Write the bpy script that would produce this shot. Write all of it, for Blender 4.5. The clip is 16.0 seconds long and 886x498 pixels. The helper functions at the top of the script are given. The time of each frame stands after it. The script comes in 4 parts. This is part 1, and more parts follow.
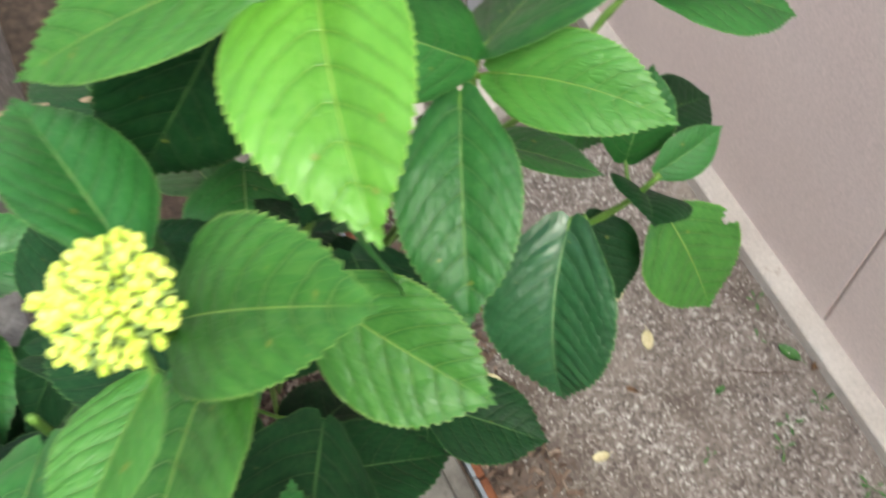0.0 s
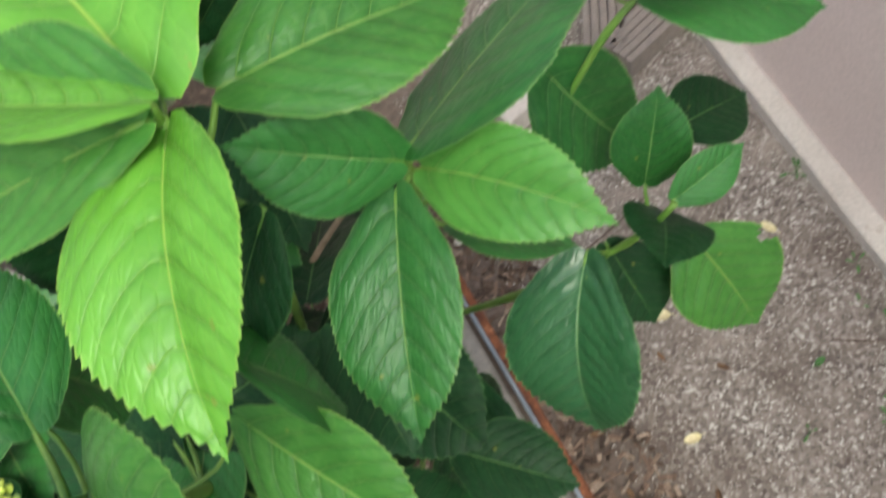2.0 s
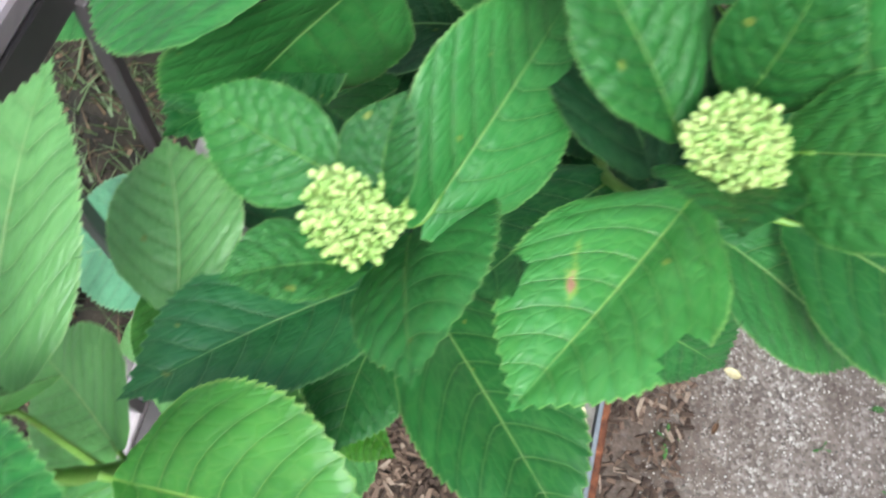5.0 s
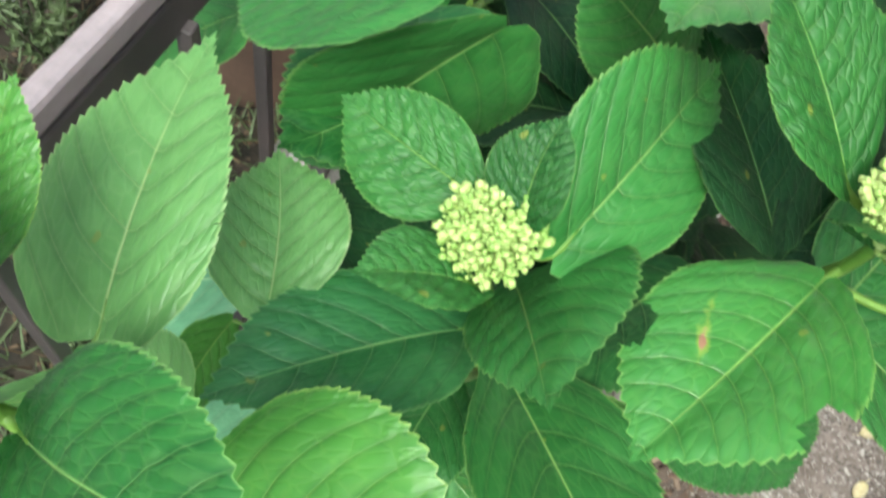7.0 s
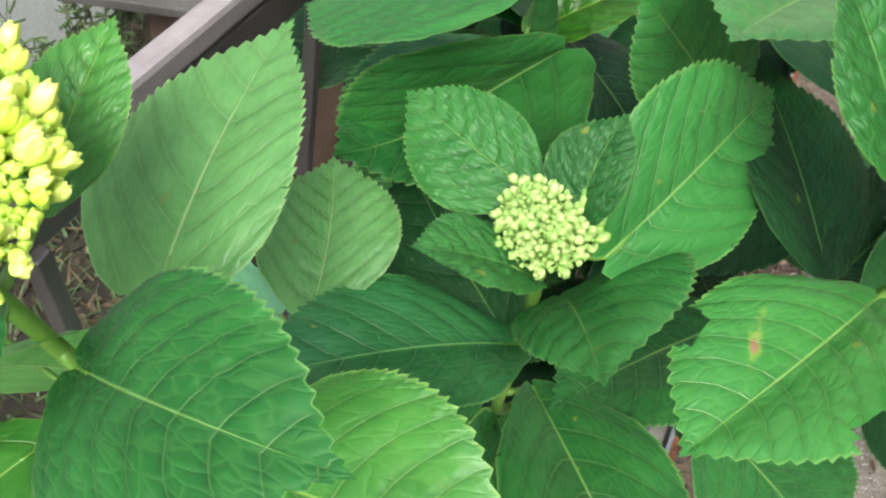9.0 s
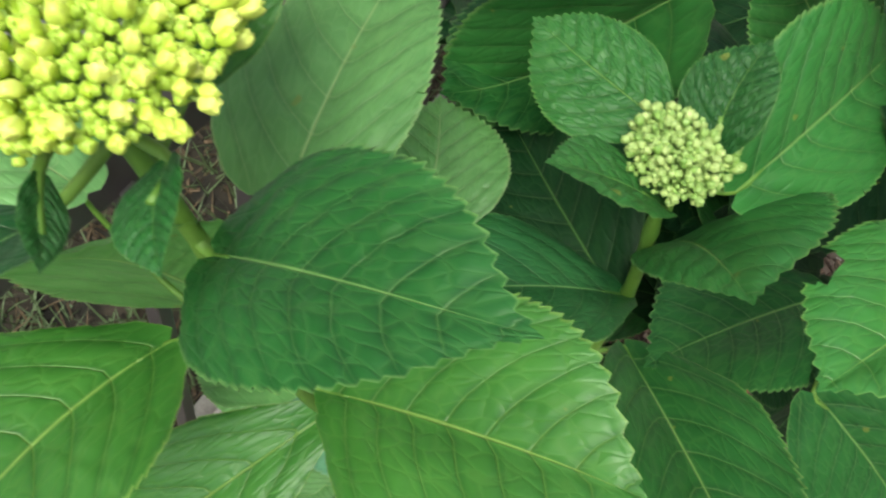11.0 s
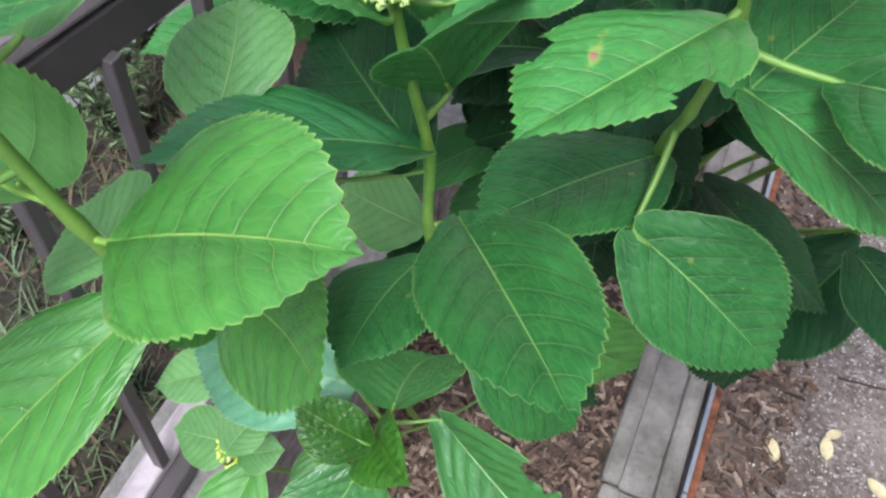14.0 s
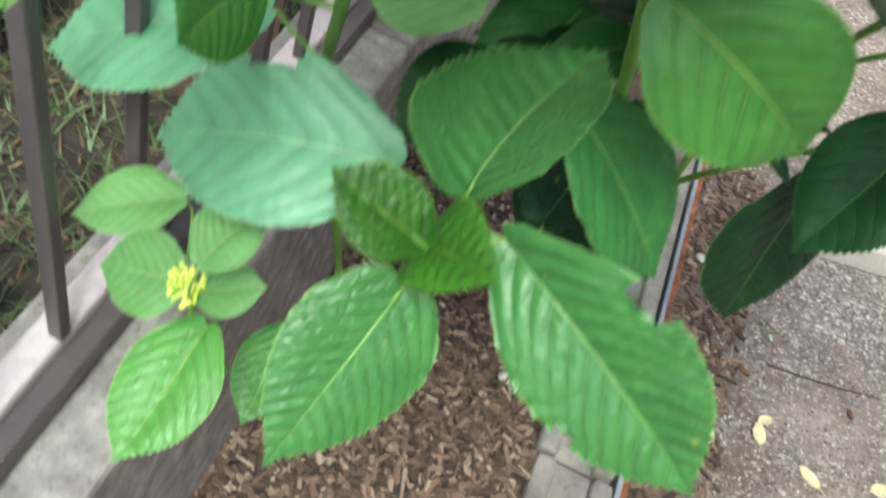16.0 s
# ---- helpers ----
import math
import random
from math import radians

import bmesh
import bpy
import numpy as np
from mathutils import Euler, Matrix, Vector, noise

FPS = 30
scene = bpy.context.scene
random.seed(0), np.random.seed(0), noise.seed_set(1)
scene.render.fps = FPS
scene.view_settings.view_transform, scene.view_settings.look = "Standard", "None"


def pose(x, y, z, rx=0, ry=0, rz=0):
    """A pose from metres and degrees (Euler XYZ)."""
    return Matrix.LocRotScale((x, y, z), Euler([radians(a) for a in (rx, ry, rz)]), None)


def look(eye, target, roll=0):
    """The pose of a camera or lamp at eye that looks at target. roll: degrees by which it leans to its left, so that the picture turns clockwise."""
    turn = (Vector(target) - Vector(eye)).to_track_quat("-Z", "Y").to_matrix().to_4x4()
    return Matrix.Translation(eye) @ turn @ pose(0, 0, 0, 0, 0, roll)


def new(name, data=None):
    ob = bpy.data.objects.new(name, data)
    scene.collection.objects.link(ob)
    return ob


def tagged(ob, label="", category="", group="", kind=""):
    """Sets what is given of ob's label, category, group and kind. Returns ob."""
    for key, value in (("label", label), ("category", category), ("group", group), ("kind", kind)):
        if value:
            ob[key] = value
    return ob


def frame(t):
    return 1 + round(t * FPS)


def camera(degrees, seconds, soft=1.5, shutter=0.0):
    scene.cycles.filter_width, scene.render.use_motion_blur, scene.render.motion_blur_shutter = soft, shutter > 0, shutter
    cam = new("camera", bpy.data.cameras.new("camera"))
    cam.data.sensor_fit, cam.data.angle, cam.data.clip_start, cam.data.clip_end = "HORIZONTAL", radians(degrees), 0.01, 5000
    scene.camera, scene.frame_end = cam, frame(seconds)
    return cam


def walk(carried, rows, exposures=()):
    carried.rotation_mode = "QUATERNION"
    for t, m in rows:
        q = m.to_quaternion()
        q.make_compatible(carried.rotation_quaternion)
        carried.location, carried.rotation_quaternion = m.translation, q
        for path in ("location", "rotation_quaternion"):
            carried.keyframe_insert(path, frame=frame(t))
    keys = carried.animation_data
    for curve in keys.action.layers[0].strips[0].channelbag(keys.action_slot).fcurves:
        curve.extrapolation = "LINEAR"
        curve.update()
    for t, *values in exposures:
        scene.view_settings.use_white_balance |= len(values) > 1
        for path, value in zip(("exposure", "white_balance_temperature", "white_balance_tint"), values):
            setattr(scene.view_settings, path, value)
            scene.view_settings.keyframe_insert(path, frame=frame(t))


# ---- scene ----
cam = camera(54.0, 16.0, soft=2.3, shutter=0.7)
walk(cam, [
    (0, look((0.0018, 0.0028, 1.5287), (0.1784, 0.4825, 0.6692), -8.19)),
    (0.5, look((0.0523, 0.0310, 1.5212), (0.2029, 0.4574, 0.6293), -10.15)),
    (1, look((0.0817, 0.0379, 1.5443), (0.1920, 0.5174, 0.6737), -17.58)),
    (1.5, look((0.1174, 0.0419, 1.5400), (0.2142, 0.5510, 0.6848), -21.64)),
    (2, look((0.1238, 0.0365, 1.5318), (0.1474, 0.5306, 0.6627), -27.94)),
    (2.5, look((0.1125, 0.0396, 1.5081), (0.0882, 0.4903, 0.6157), -30.22)),
    (3, look((0.0609, 0.0098, 1.5039), (0.0323, 0.4572, 0.6101), -25.43)),
    (3.5, look((-0.0266, -0.0088, 1.4701), (-0.0470, 0.4179, 0.5659), -14.62)),
    (4, look((-0.0790, -0.0241, 1.4676), (-0.1040, 0.3499, 0.5405), -5.01)),
    (4.4, look((-0.1263, -0.0451, 1.4448), (-0.1239, 0.3027, 0.5072), 6.60)),
    (4.7, look((-0.1589, -0.0652, 1.4256), (-0.1484, 0.2698, 0.4835), 12.67)),
    (6.8, look((-0.2112, -0.1122, 1.3829), (-0.2279, 0.3211, 0.4818), 20.75)),
    (7, look((-0.2106, -0.1167, 1.3842), (-0.2391, 0.3414, 0.4958), 20.05)),
    (7.5, look((-0.2112, -0.1164, 1.3818), (-0.2783, 0.3764, 0.5143), 16.81)),
    (8, look((-0.2155, -0.1409, 1.3742), (-0.2814, 0.3929, 0.5311), 19.88)),
    (8.2, look((-0.2105, -0.1474, 1.3723), (-0.2785, 0.3974, 0.5365), 20.28)),
    (10.3, look((-0.2071, -0.1515, 1.3552), (-0.3409, 0.3568, 0.5044), 14.58)),
    (10.5, look((-0.2108, -0.1606, 1.3435), (-0.3249, 0.3653, 0.5006), 17.72)),
    (11, look((-0.2204, -0.1775, 1.3454), (-0.3502, 0.3410, 0.5002), 17.59)),
    (11.5, look((-0.2327, -0.1805, 1.3635), (-0.3872, 0.3359, 0.5212), 13.81)),
    (11.8, look((-0.2422, -0.1930, 1.3827), (-0.4402, 0.3230, 0.5493), 9.87)),
    (12, look((-0.2443, -0.2037, 1.3908), (-0.4611, 0.3149, 0.5637), 8.85)),
    (12.4, look((-0.2280, -0.2222, 1.3938), (-0.4427, 0.3172, 0.5796), 11.06)),
    (12.7, look((-0.1963, -0.2407, 1.3908), (-0.4111, 0.3110, 0.5848), 11.45)),
    (13, look((-0.1587, -0.2512, 1.3740), (-0.3780, 0.3013, 0.5698), 10.83)),
    (13.3, look((-0.1299, -0.2440, 1.3517), (-0.3388, 0.2961, 0.5365), 10.05)),
    (13.6, look((-0.1131, -0.2261, 1.3378), (-0.3024, 0.3102, 0.5153), 8.82)),
    (14, look((-0.1040, -0.2066, 1.3338), (-0.2759, 0.3390, 0.5135), 7.27)),
    (14.3, look((-0.1104, -0.2140, 1.3179), (-0.2809, 0.3183, 0.4887), 7.50)),
    (14.6, look((-0.1261, -0.2171, 1.2873), (-0.2810, 0.3047, 0.4484), 9.79)),
    (15, look((-0.1492, -0.2096, 1.2374), (-0.2542, 0.3187, 0.3948), 15.46)),
    (15.2, look((-0.1596, -0.2115, 1.2098), (-0.2438, 0.3371, 0.3780), 18.02)),
    (15.6, look((-0.1758, -0.2386, 1.1493), (-0.2337, 0.3856, 0.3702), 21.20)),
    (16, look((-0.1885, -0.2850, 1.0795), (-0.2138, 0.3704, 0.3246), 24.37)),
], [
    (0.0, 1.88, 6700, -4), (2.5, 1.68, 6600, -4), (3.5, 1.72, 6250, -4), (4.5, 2.14, 5950, -3), (6.8, 2.17, 6550, -9), (8.2, 2.1, 6550, -9), (11.0, 1.47, 6850, -9), (11.5, 1.05, 6550, -6), (11.8, 0.92, 6350, -3),
    (12.1, 0.95, 6900, 0), (12.5, 1.1, 7800, 2), (13.0, 1.5, 9600, 4), (13.5, 2.1, 8800, 5), (14.0, 2.15, 5900, 4), (14.5, 2.1, 5950, 4), (15.0, 2.1, 6050, 4), (15.5, 2.28, 5950, 1), (16.0, 2.3, 6350, -8),
])

# ---- daylight ----
world = bpy.data.worlds.new("overcast_sky")
world.use_nodes = True
scene.world = world
wn = world.node_tree
sky = wn.nodes.new("ShaderNodeTexSky")
sky.sky_type = "NISHITA"
sky.sun_disc = False
sky.sun_elevation, sky.sun_rotation = radians(58), radians(200)
sky.air_density, sky.dust_density, sky.ozone_density = 1.0, 3.0, 1.0
wn.links.new(sky.outputs[0], wn.nodes["Background"].inputs[0])
wn.nodes["Background"].inputs[1].default_value = 0.12
sun = new("sun", bpy.data.lights.new("sun", "SUN"))
sun.data.energy, sun.data.angle, sun.data.color = 2.0, radians(26), (1.0, 0.97, 0.93)
sun.matrix_world = look((0, 0, 5), (0.0 - math.sin(radians(200)) * -1.6, math.cos(radians(200)) * -1.6 + 0.0, 2.4))

# ---- materials ----
def nodes_of(name):
    m = bpy.data.materials.new(name)
    m.use_nodes = True
    return m, m.node_tree.nodes, m.node_tree.links, m.node_tree.nodes["Principled BSDF"]


def ramp(n, l, fac, stops):
    r = n.new("ShaderNodeValToRGB")
    e = r.color_ramp.elements
    while len(e) < len(stops):
        e.new(0.5)
    for el, (p, col) in zip(e, stops):
        el.position, el.color = p, (*col, 1)
    l.new(fac, r.inputs[0])
    return r.outputs[0]


def noise_tex(n, l, coord, scale, detail=4.0, rough=0.55):
    t = n.new("ShaderNodeTexNoise")
    t.inputs["Scale"].default_value, t.inputs["Detail"].default_value, t.inputs["Roughness"].default_value = scale, detail, rough
    l.new(coord, t.inputs["Vector"])
    return t.outputs[0]


def mixed(n, l, fac, a, b, kind="MIX"):
    m = n.new("ShaderNodeMix")
    m.data_type, m.blend_type = "RGBA", kind
    for sock, val in ((m.inputs[0], fac), (m.inputs[6], a), (m.inputs[7], b)):
        if isinstance(val, (int, float)):
            sock.default_value = val
        elif isinstance(val, tuple):
            sock.default_value = (*val, 1)
        else:
            l.new(val, sock)
    return m.outputs[2]


def math_node(n, l, op, a, b=None, c=None):
    m = n.new("ShaderNodeMath")
    m.operation = op
    for i, val in enumerate((a, b, c)):
        if val is None:
            continue
        if isinstance(val, (int, float)):
            m.inputs[i].default_value = val
        else:
            l.new(val, m.inputs[i])
    return m.outputs[0]


def bumped(n, l, bsdf, height, strength, distance):
    b = n.new("ShaderNodeBump")
    b.inputs["Strength"].default_value, b.inputs["Distance"].default_value = strength, distance
    l.new(height, b.inputs["Height"])
    l.new(b.outputs[0], bsdf.inputs["Normal"])


def rough_material(name, stops, scale, roughness=0.85, fine=60.0, bump=0.4, distance=0.002, stain=None, metal=0.0):
    """A worn surface: broad blotches of the stops, fine grain over them, and stains of their own colour."""
    m, n, l, b = nodes_of(name)
    co = n.new("ShaderNodeTexCoord").outputs["Object"]
    broad, grain = noise_tex(n, l, co, scale), noise_tex(n, l, co, fine, 6.0, 0.7)
    col = ramp(n, l, broad, stops)
    col = mixed(n, l, 0.35, col, ramp(n, l, grain, [(0.3, (0.25, 0.25, 0.25)), (0.7, (1, 1, 1))]), "MULTIPLY")
    if stain:
        f = ramp(n, l, noise_tex(n, l, co, scale * 3.1, 5.0, 0.65), [(stain[1], (0, 0, 0)), (stain[1] + 0.12, (1, 1, 1))])
        col = mixed(n, l, f, col, stain[0])
    l.new(col, b.inputs["Base Color"])
    b.inputs["Roughness"].default_value, b.inputs["Metallic"].default_value = roughness, metal
    bumped(n, l, b, grain, bump, distance)
    return m


def gravel_material():
    m, n, l, b = nodes_of("gravelly_earth")
    co = n.new("ShaderNodeTexCoord").outputs["Object"]
    v = n.new("ShaderNodeTexVoronoi")
    v.inputs["Scale"].default_value = 170.0
    l.new(co, v.inputs["Vector"])
    v2 = n.new("ShaderNodeTexVoronoi")
    v2.inputs["Scale"].default_value = 75.0
    l.new(co, v2.inputs["Vector"])
    sep = n.new("ShaderNodeSeparateColor")
    l.new(v.outputs["Color"], sep.inputs[0])
    stones = ramp(n, l, sep.outputs[0], [(0.0, (0.075, 0.062, 0.055)), (0.25, (0.17, 0.142, 0.13)), (0.7, (0.3, 0.262, 0.245)), (0.9, (0.45, 0.42, 0.4)), (0.985, (0.72, 0.69, 0.66))])
    earth = ramp(n, l, noise_tex(n, l, co, 7.0, 6.0, 0.6), [(0.35, (0.12, 0.092, 0.078)), (0.65, (0.3, 0.255, 0.232))])
    cover = ramp(n, l, noise_tex(n, l, co, 5.0, 5.0, 0.7), [(0.38, (0.2, 0.2, 0.2)), (0.6, (0.85, 0.85, 0.85))])
    col = mixed(n, l, cover, earth, stones)
    dark = ramp(n, l, v2.outputs["Distance"], [(0.15, (1, 1, 1)), (0.75, (0.75, 0.73, 0.71))])
    col = mixed(n, l, 0.8, col, dark, "MULTIPLY")
    where = n.new("ShaderNodeSeparateXYZ")
    l.new(co, where.inputs[0])
    reach = math_node(n, l, "ADD", where.outputs[0], math_node(n, l, "MULTIPLY_ADD", noise_tex(n, l, co, 13.0, 6.0, 0.65), 0.44, -0.22))
    spill = ramp(n, l, reach, [(0.24, (0.88, 0.88, 0.88)), (0.42, (0, 0, 0))])
    col = mixed(n, l, spill, col, ramp(n, l, noise_tex(n, l, co, 60.0, 5.0, 0.7), [(0.3, (0.035, 0.024, 0.019)), (0.7, (0.14, 0.1, 0.08))]))
    l.new(col, b.inputs["Base Color"])
    b.inputs["Roughness"].default_value = 0.9
    h = math_node(n, l, "ADD", math_node(n, l, "MULTIPLY", v.outputs["Distance"], -0.6), math_node(n, l, "MULTIPLY", noise_tex(n, l, co, 90.0, 5.0), 0.8))
    bumped(n, l, b, h, 0.5, 0.003)
    return m


GRAVEL = gravel_material()
SOIL = rough_material("bark_soil", [(0.3, (0.025, 0.017, 0.013)), (0.55, (0.065, 0.043, 0.033)), (0.75, (0.13, 0.092, 0.07))], 38.0, 0.95, 150.0, 0.9, 0.006)
# Yard soil with its shade put into a near-black base colour.
SHADED_SOIL = rough_material("shaded_garden_soil", [(0.35, (0.012, 0.009, 0.007)), (0.7, (0.05, 0.037, 0.026))], 20.0, 0.95, 120.0, 0.8, 0.006)
STUCCO = rough_material("pinkish_wall_paint", [(0.3, (0.77, 0.65, 0.63)), (0.7, (0.84, 0.73, 0.71))], 1.6, 0.8, 190.0, 0.12, 0.0006)
STUCCO_WHITE = rough_material("greyish_white_wall_paint", [(0.3, (0.78, 0.77, 0.8)), (0.7, (0.86, 0.845, 0.87))], 1.5, 0.85, 170.0, 0.15, 0.0008)
PLINTH = rough_material("pale_concrete_strip", [(0.3, (0.52, 0.47, 0.44)), (0.7, (0.66, 0.61, 0.58))], 9.0, 0.85, 140.0, 0.3, 0.001, ((0.33, 0.26, 0.22), 0.62))
CONCRETE = rough_material("weathered_concrete", [(0.3, (0.15, 0.135, 0.13)), (0.55, (0.25, 0.232, 0.225)), (0.75, (0.4, 0.375, 0.36))], 34.0, 0.92, 240.0, 0.6, 0.003, ((0.1, 0.09, 0.078), 0.58))
TIMBER = rough_material("weathered_grey_timber", [(0.3, (0.12, 0.108, 0.098)), (0.7, (0.29, 0.268, 0.25))], 14.0, 0.9, 120.0, 0.6, 0.002, ((0.09, 0.08, 0.07), 0.62))
RUST = rough_material("rusted_steel", [(0.3, (0.07, 0.025, 0.015)), (0.55, (0.22, 0.075, 0.035)), (0.75, (0.4, 0.17, 0.09))], 45.0, 0.9, 140.0, 0.7, 0.002)
GALV = rough_material("grey_blue_painted_edge", [(0.3, (0.17, 0.19, 0.23)), (0.7, (0.28, 0.31, 0.36))], 10.0, 0.5, 120.0, 0.2, 0.001, ((0.2, 0.09, 0.05), 0.66))
RAIL_PAINT = rough_material("mauve_brown_rail_paint", [(0.3, (0.23, 0.19, 0.215)), (0.7, (0.32, 0.265, 0.29))], 6.0, 0.42, 90.0, 0.12, 0.0006)
PALE_RAIL = rough_material("pale_lilac_rail_paint", [(0.3, (0.42, 0.36, 0.39)), (0.7, (0.54, 0.47, 0.5))], 6.0, 0.45, 90.0, 0.15, 0.0006, ((0.25, 0.2, 0.18), 0.68))
BAR_PAINT = rough_material("dark_bronze_bar_paint", [(0.3, (0.05, 0.042, 0.046)), (0.7, (0.085, 0.07, 0.074))], 8.0, 0.4, 90.0, 0.12, 0.0006)


# ---- builders ----
def part(name, bm, material, parent=None, label="", smooth=False):
    """Links a bmesh as one mesh object, under a thing or a part where one is given."""
    me = bpy.data.meshes.new(name)
    bm.normal_update()
    bm.to_mesh(me)
    bm.free()
    me.materials.append(material)
    if smooth:
        for p in me.polygons:
            p.use_smooth = True
    ob = new(name, me)
    if parent:
        ob.parent = parent
    return tagged(ob, label)


def box(bm, lo, hi, bevel=0.0, m=None):
    made = bmesh.ops.create_cube(bm, size=1.0, matrix=Matrix.Translation([(a + b) / 2 for a, b in zip(lo, hi)]) @ Matrix.Diagonal([b - a for a, b in zip(lo, hi)] + [1]))
    vs = made["verts"]
    if bevel:
        es = list({e for v in vs for e in v.link_edges})
        made = bmesh.ops.bevel(bm, geom=es, offset=bevel, segments=2, affect="EDGES", profile=0.5)
        vs = made["verts"]
    if m:
        bmesh.ops.transform(bm, matrix=m, verts=list({v for v in vs}))
    return bm


def boxed(lo, hi, bevel=0.0, m=None):
    return box(bmesh.new(), lo, hi, bevel, m)


# ---- ground and structure ----
def relief(x, y, scale, amp):
    return amp * noise.fractal(Vector((x * scale, y * scale, 0.3)), 1.0, 2.0, 4)


def sheet(x0, x1, y0, y1, step, height):
    """A sheet of ground, with the height given at each place."""
    nx, ny = max(2, round((x1 - x0) / step)), max(2, round((y1 - y0) / step))
    xs, ys = np.linspace(x0, x1, nx + 1), np.linspace(y0, y1, ny + 1)
    verts = [(x, y, height(x, y)) for y in ys for x in xs]
    faces = [(j * (nx + 1) + i, j * (nx + 1) + i + 1, (j + 1) * (nx + 1) + i + 1, (j + 1) * (nx + 1) + i) for j in range(ny) for i in range(nx)]
    me = bpy.data.meshes.new("sheet")
    me.from_pydata(verts, [], faces)
    for p in me.polygons:
        p.use_smooth = True
    return me


def ground_sheet():
    """One sheet to the horizon: fine by the path, wide beyond."""
    xs = [-900, -60, -8, -3] + list(np.linspace(-1.6, 1.4, 101)) + [3, 8, 60, 900]
    ys = [-900, -60, -8, -3] + list(np.linspace(-1.2, 2.6, 121)) + [4, 9, 60, 900]
    nx = len(xs)
    verts = [(x, y, (relief(x, y, 14.0, 0.004) + relief(x, y, 3.0, 0.006)) if abs(x) < 2 and -2 < y < 3 else 0.0) for y in ys for x in xs]
    faces = [(j * nx + i, j * nx + i + 1, (j + 1) * nx + i + 1, (j + 1) * nx + i) for j in range(len(ys) - 1) for i in range(nx - 1)]
    me = bpy.data.meshes.new("ground")
    me.from_pydata(verts, [], faces)
    for p in me.polygons:
        p.use_smooth = True
    me.materials.append(GRAVEL)
    return tagged(new("ground", me), "brown gravelly earth path with small pale stones", "ground", kind="structure")


ground_sheet()
bed = sheet(-0.42, 0.03, -1.2, 2.6, 0.02, lambda x, y: 0.03 + relief(x, y, 16.0, 0.014) + relief(x, y, 5.0, 0.012))
bed.materials.append(SOIL)
tagged(new("bed_soil", bed), "reddish-brown bark mulch and soil of the planting bed", "soil", kind="structure")
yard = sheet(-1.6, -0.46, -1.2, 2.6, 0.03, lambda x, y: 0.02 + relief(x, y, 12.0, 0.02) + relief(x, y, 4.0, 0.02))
yard.materials.append(SHADED_SOIL)
tagged(new("yard_soil", yard), "soil with litter beyond the railing, coloured dark for its shade", "soil", kind="structure")

wall_turn = pose(0.876, 0.68, 0, 0, 0, -5.0)


def wall_right():
    joint = [-3.2, -0.33, 2.2, 4.6]
    wall = new("wall_east")
    tagged(wall, "smooth pale pinkish wall with thin vertical panel joints", "wall", kind="structure")
    core = part("core", boxed((0.012, -3.2, 0), (0.16, 4.6, 4.6), 0, wall_turn), BAR_PAINT, wall, "dark backing in the joints")
    for a, b in zip(joint, joint[1:]):
        part("panel", boxed((0, a + 0.0025, 0.03), (0.02, b - 0.0025, 4.6), 0.0015, wall_turn), STUCCO, wall)
    part("plinth_strip", boxed((-0.045, -3.2, -0.02), (0.01, 4.6, 0.035), 0.006, wall_turn), PLINTH, wall, "pale concrete strip at the foot of the wall")


wall_right()


def wall_left():
    wall = new("wall_west")
    tagged(wall, "greyish-white outbuilding wall with dark vertical joints", "wall", kind="structure")
    part("core", boxed((-1.32, -3.2, 0), (-1.162, 4.0, 3.0)), BAR_PAINT, wall, "dark backing in the joints")
    joint = [-3.2, -0.9, 0.356, 1.55, 4.0]
    for a, b in zip(joint, joint[1:]):
        part("panel", boxed((-1.175, a + 0.004, 0.05), (-1.15, b - 0.004, 3.0), 0.002), STUCCO_WHITE, wall)


wall_left()
ends = part("wall_north", boxed((-1.3, 3.6, 0), (1.3, 3.75, 3.0)), STUCCO)
tagged(ends, "pale plain wall closing the passage", "wall", kind="structure")

kerb = new("kerb")
tagged(kerb, "weathered grey concrete kerb under the railing", "kerb", kind="structure")
for a, b in ((-1.2, -0.35), (-0.346, 0.55), (0.554, 1.5), (1.504, 2.6)):
    part("kerb_block", boxed((-0.492, a, -0.05), (-0.356, b, 0.428), 0.008), CONCRETE, kerb)


def timber_edge():
    edge = new("timber_edging")
    tagged(edge, "weathered grey timber edging boards with a grooved top beside rusted steel", "edging", kind="structure")
    for k, (a, b) in enumerate(((-1.2, -0.42), (-0.416, 0.36), (0.364, 1.5), (1.504, 2.6))):
        bm = bmesh.new()
        dx = (0.004, 0.0, -0.004, 0.003)[k]
        box(bm, (0.02 + dx, a, -0.03), (0.052 + dx, b, 0.052), 0.009)
        box(bm, (0.05 + dx, a, -0.03), (0.107 + dx, b, 0.037), 0.003)
        box(bm, (0.105 + dx, a, -0.03), (0.137 + dx, b, 0.052), 0.009)
        part("timber_board", bm, TIMBER, edge)
    for a, b in ((-1.2, 0.4), (0.404, 2.6)):
        part("steel_strip", boxed((0.143, a, -0.03), (0.151, b, 0.035), 0.002), GALV, edge, "grey-blue painted steel strip")
        part("rusted_lip", boxed((0.1515, a, -0.03), (0.168, b, 0.014), 0.003), RUST, edge, "rust-eaten steel lip")


timber_edge()


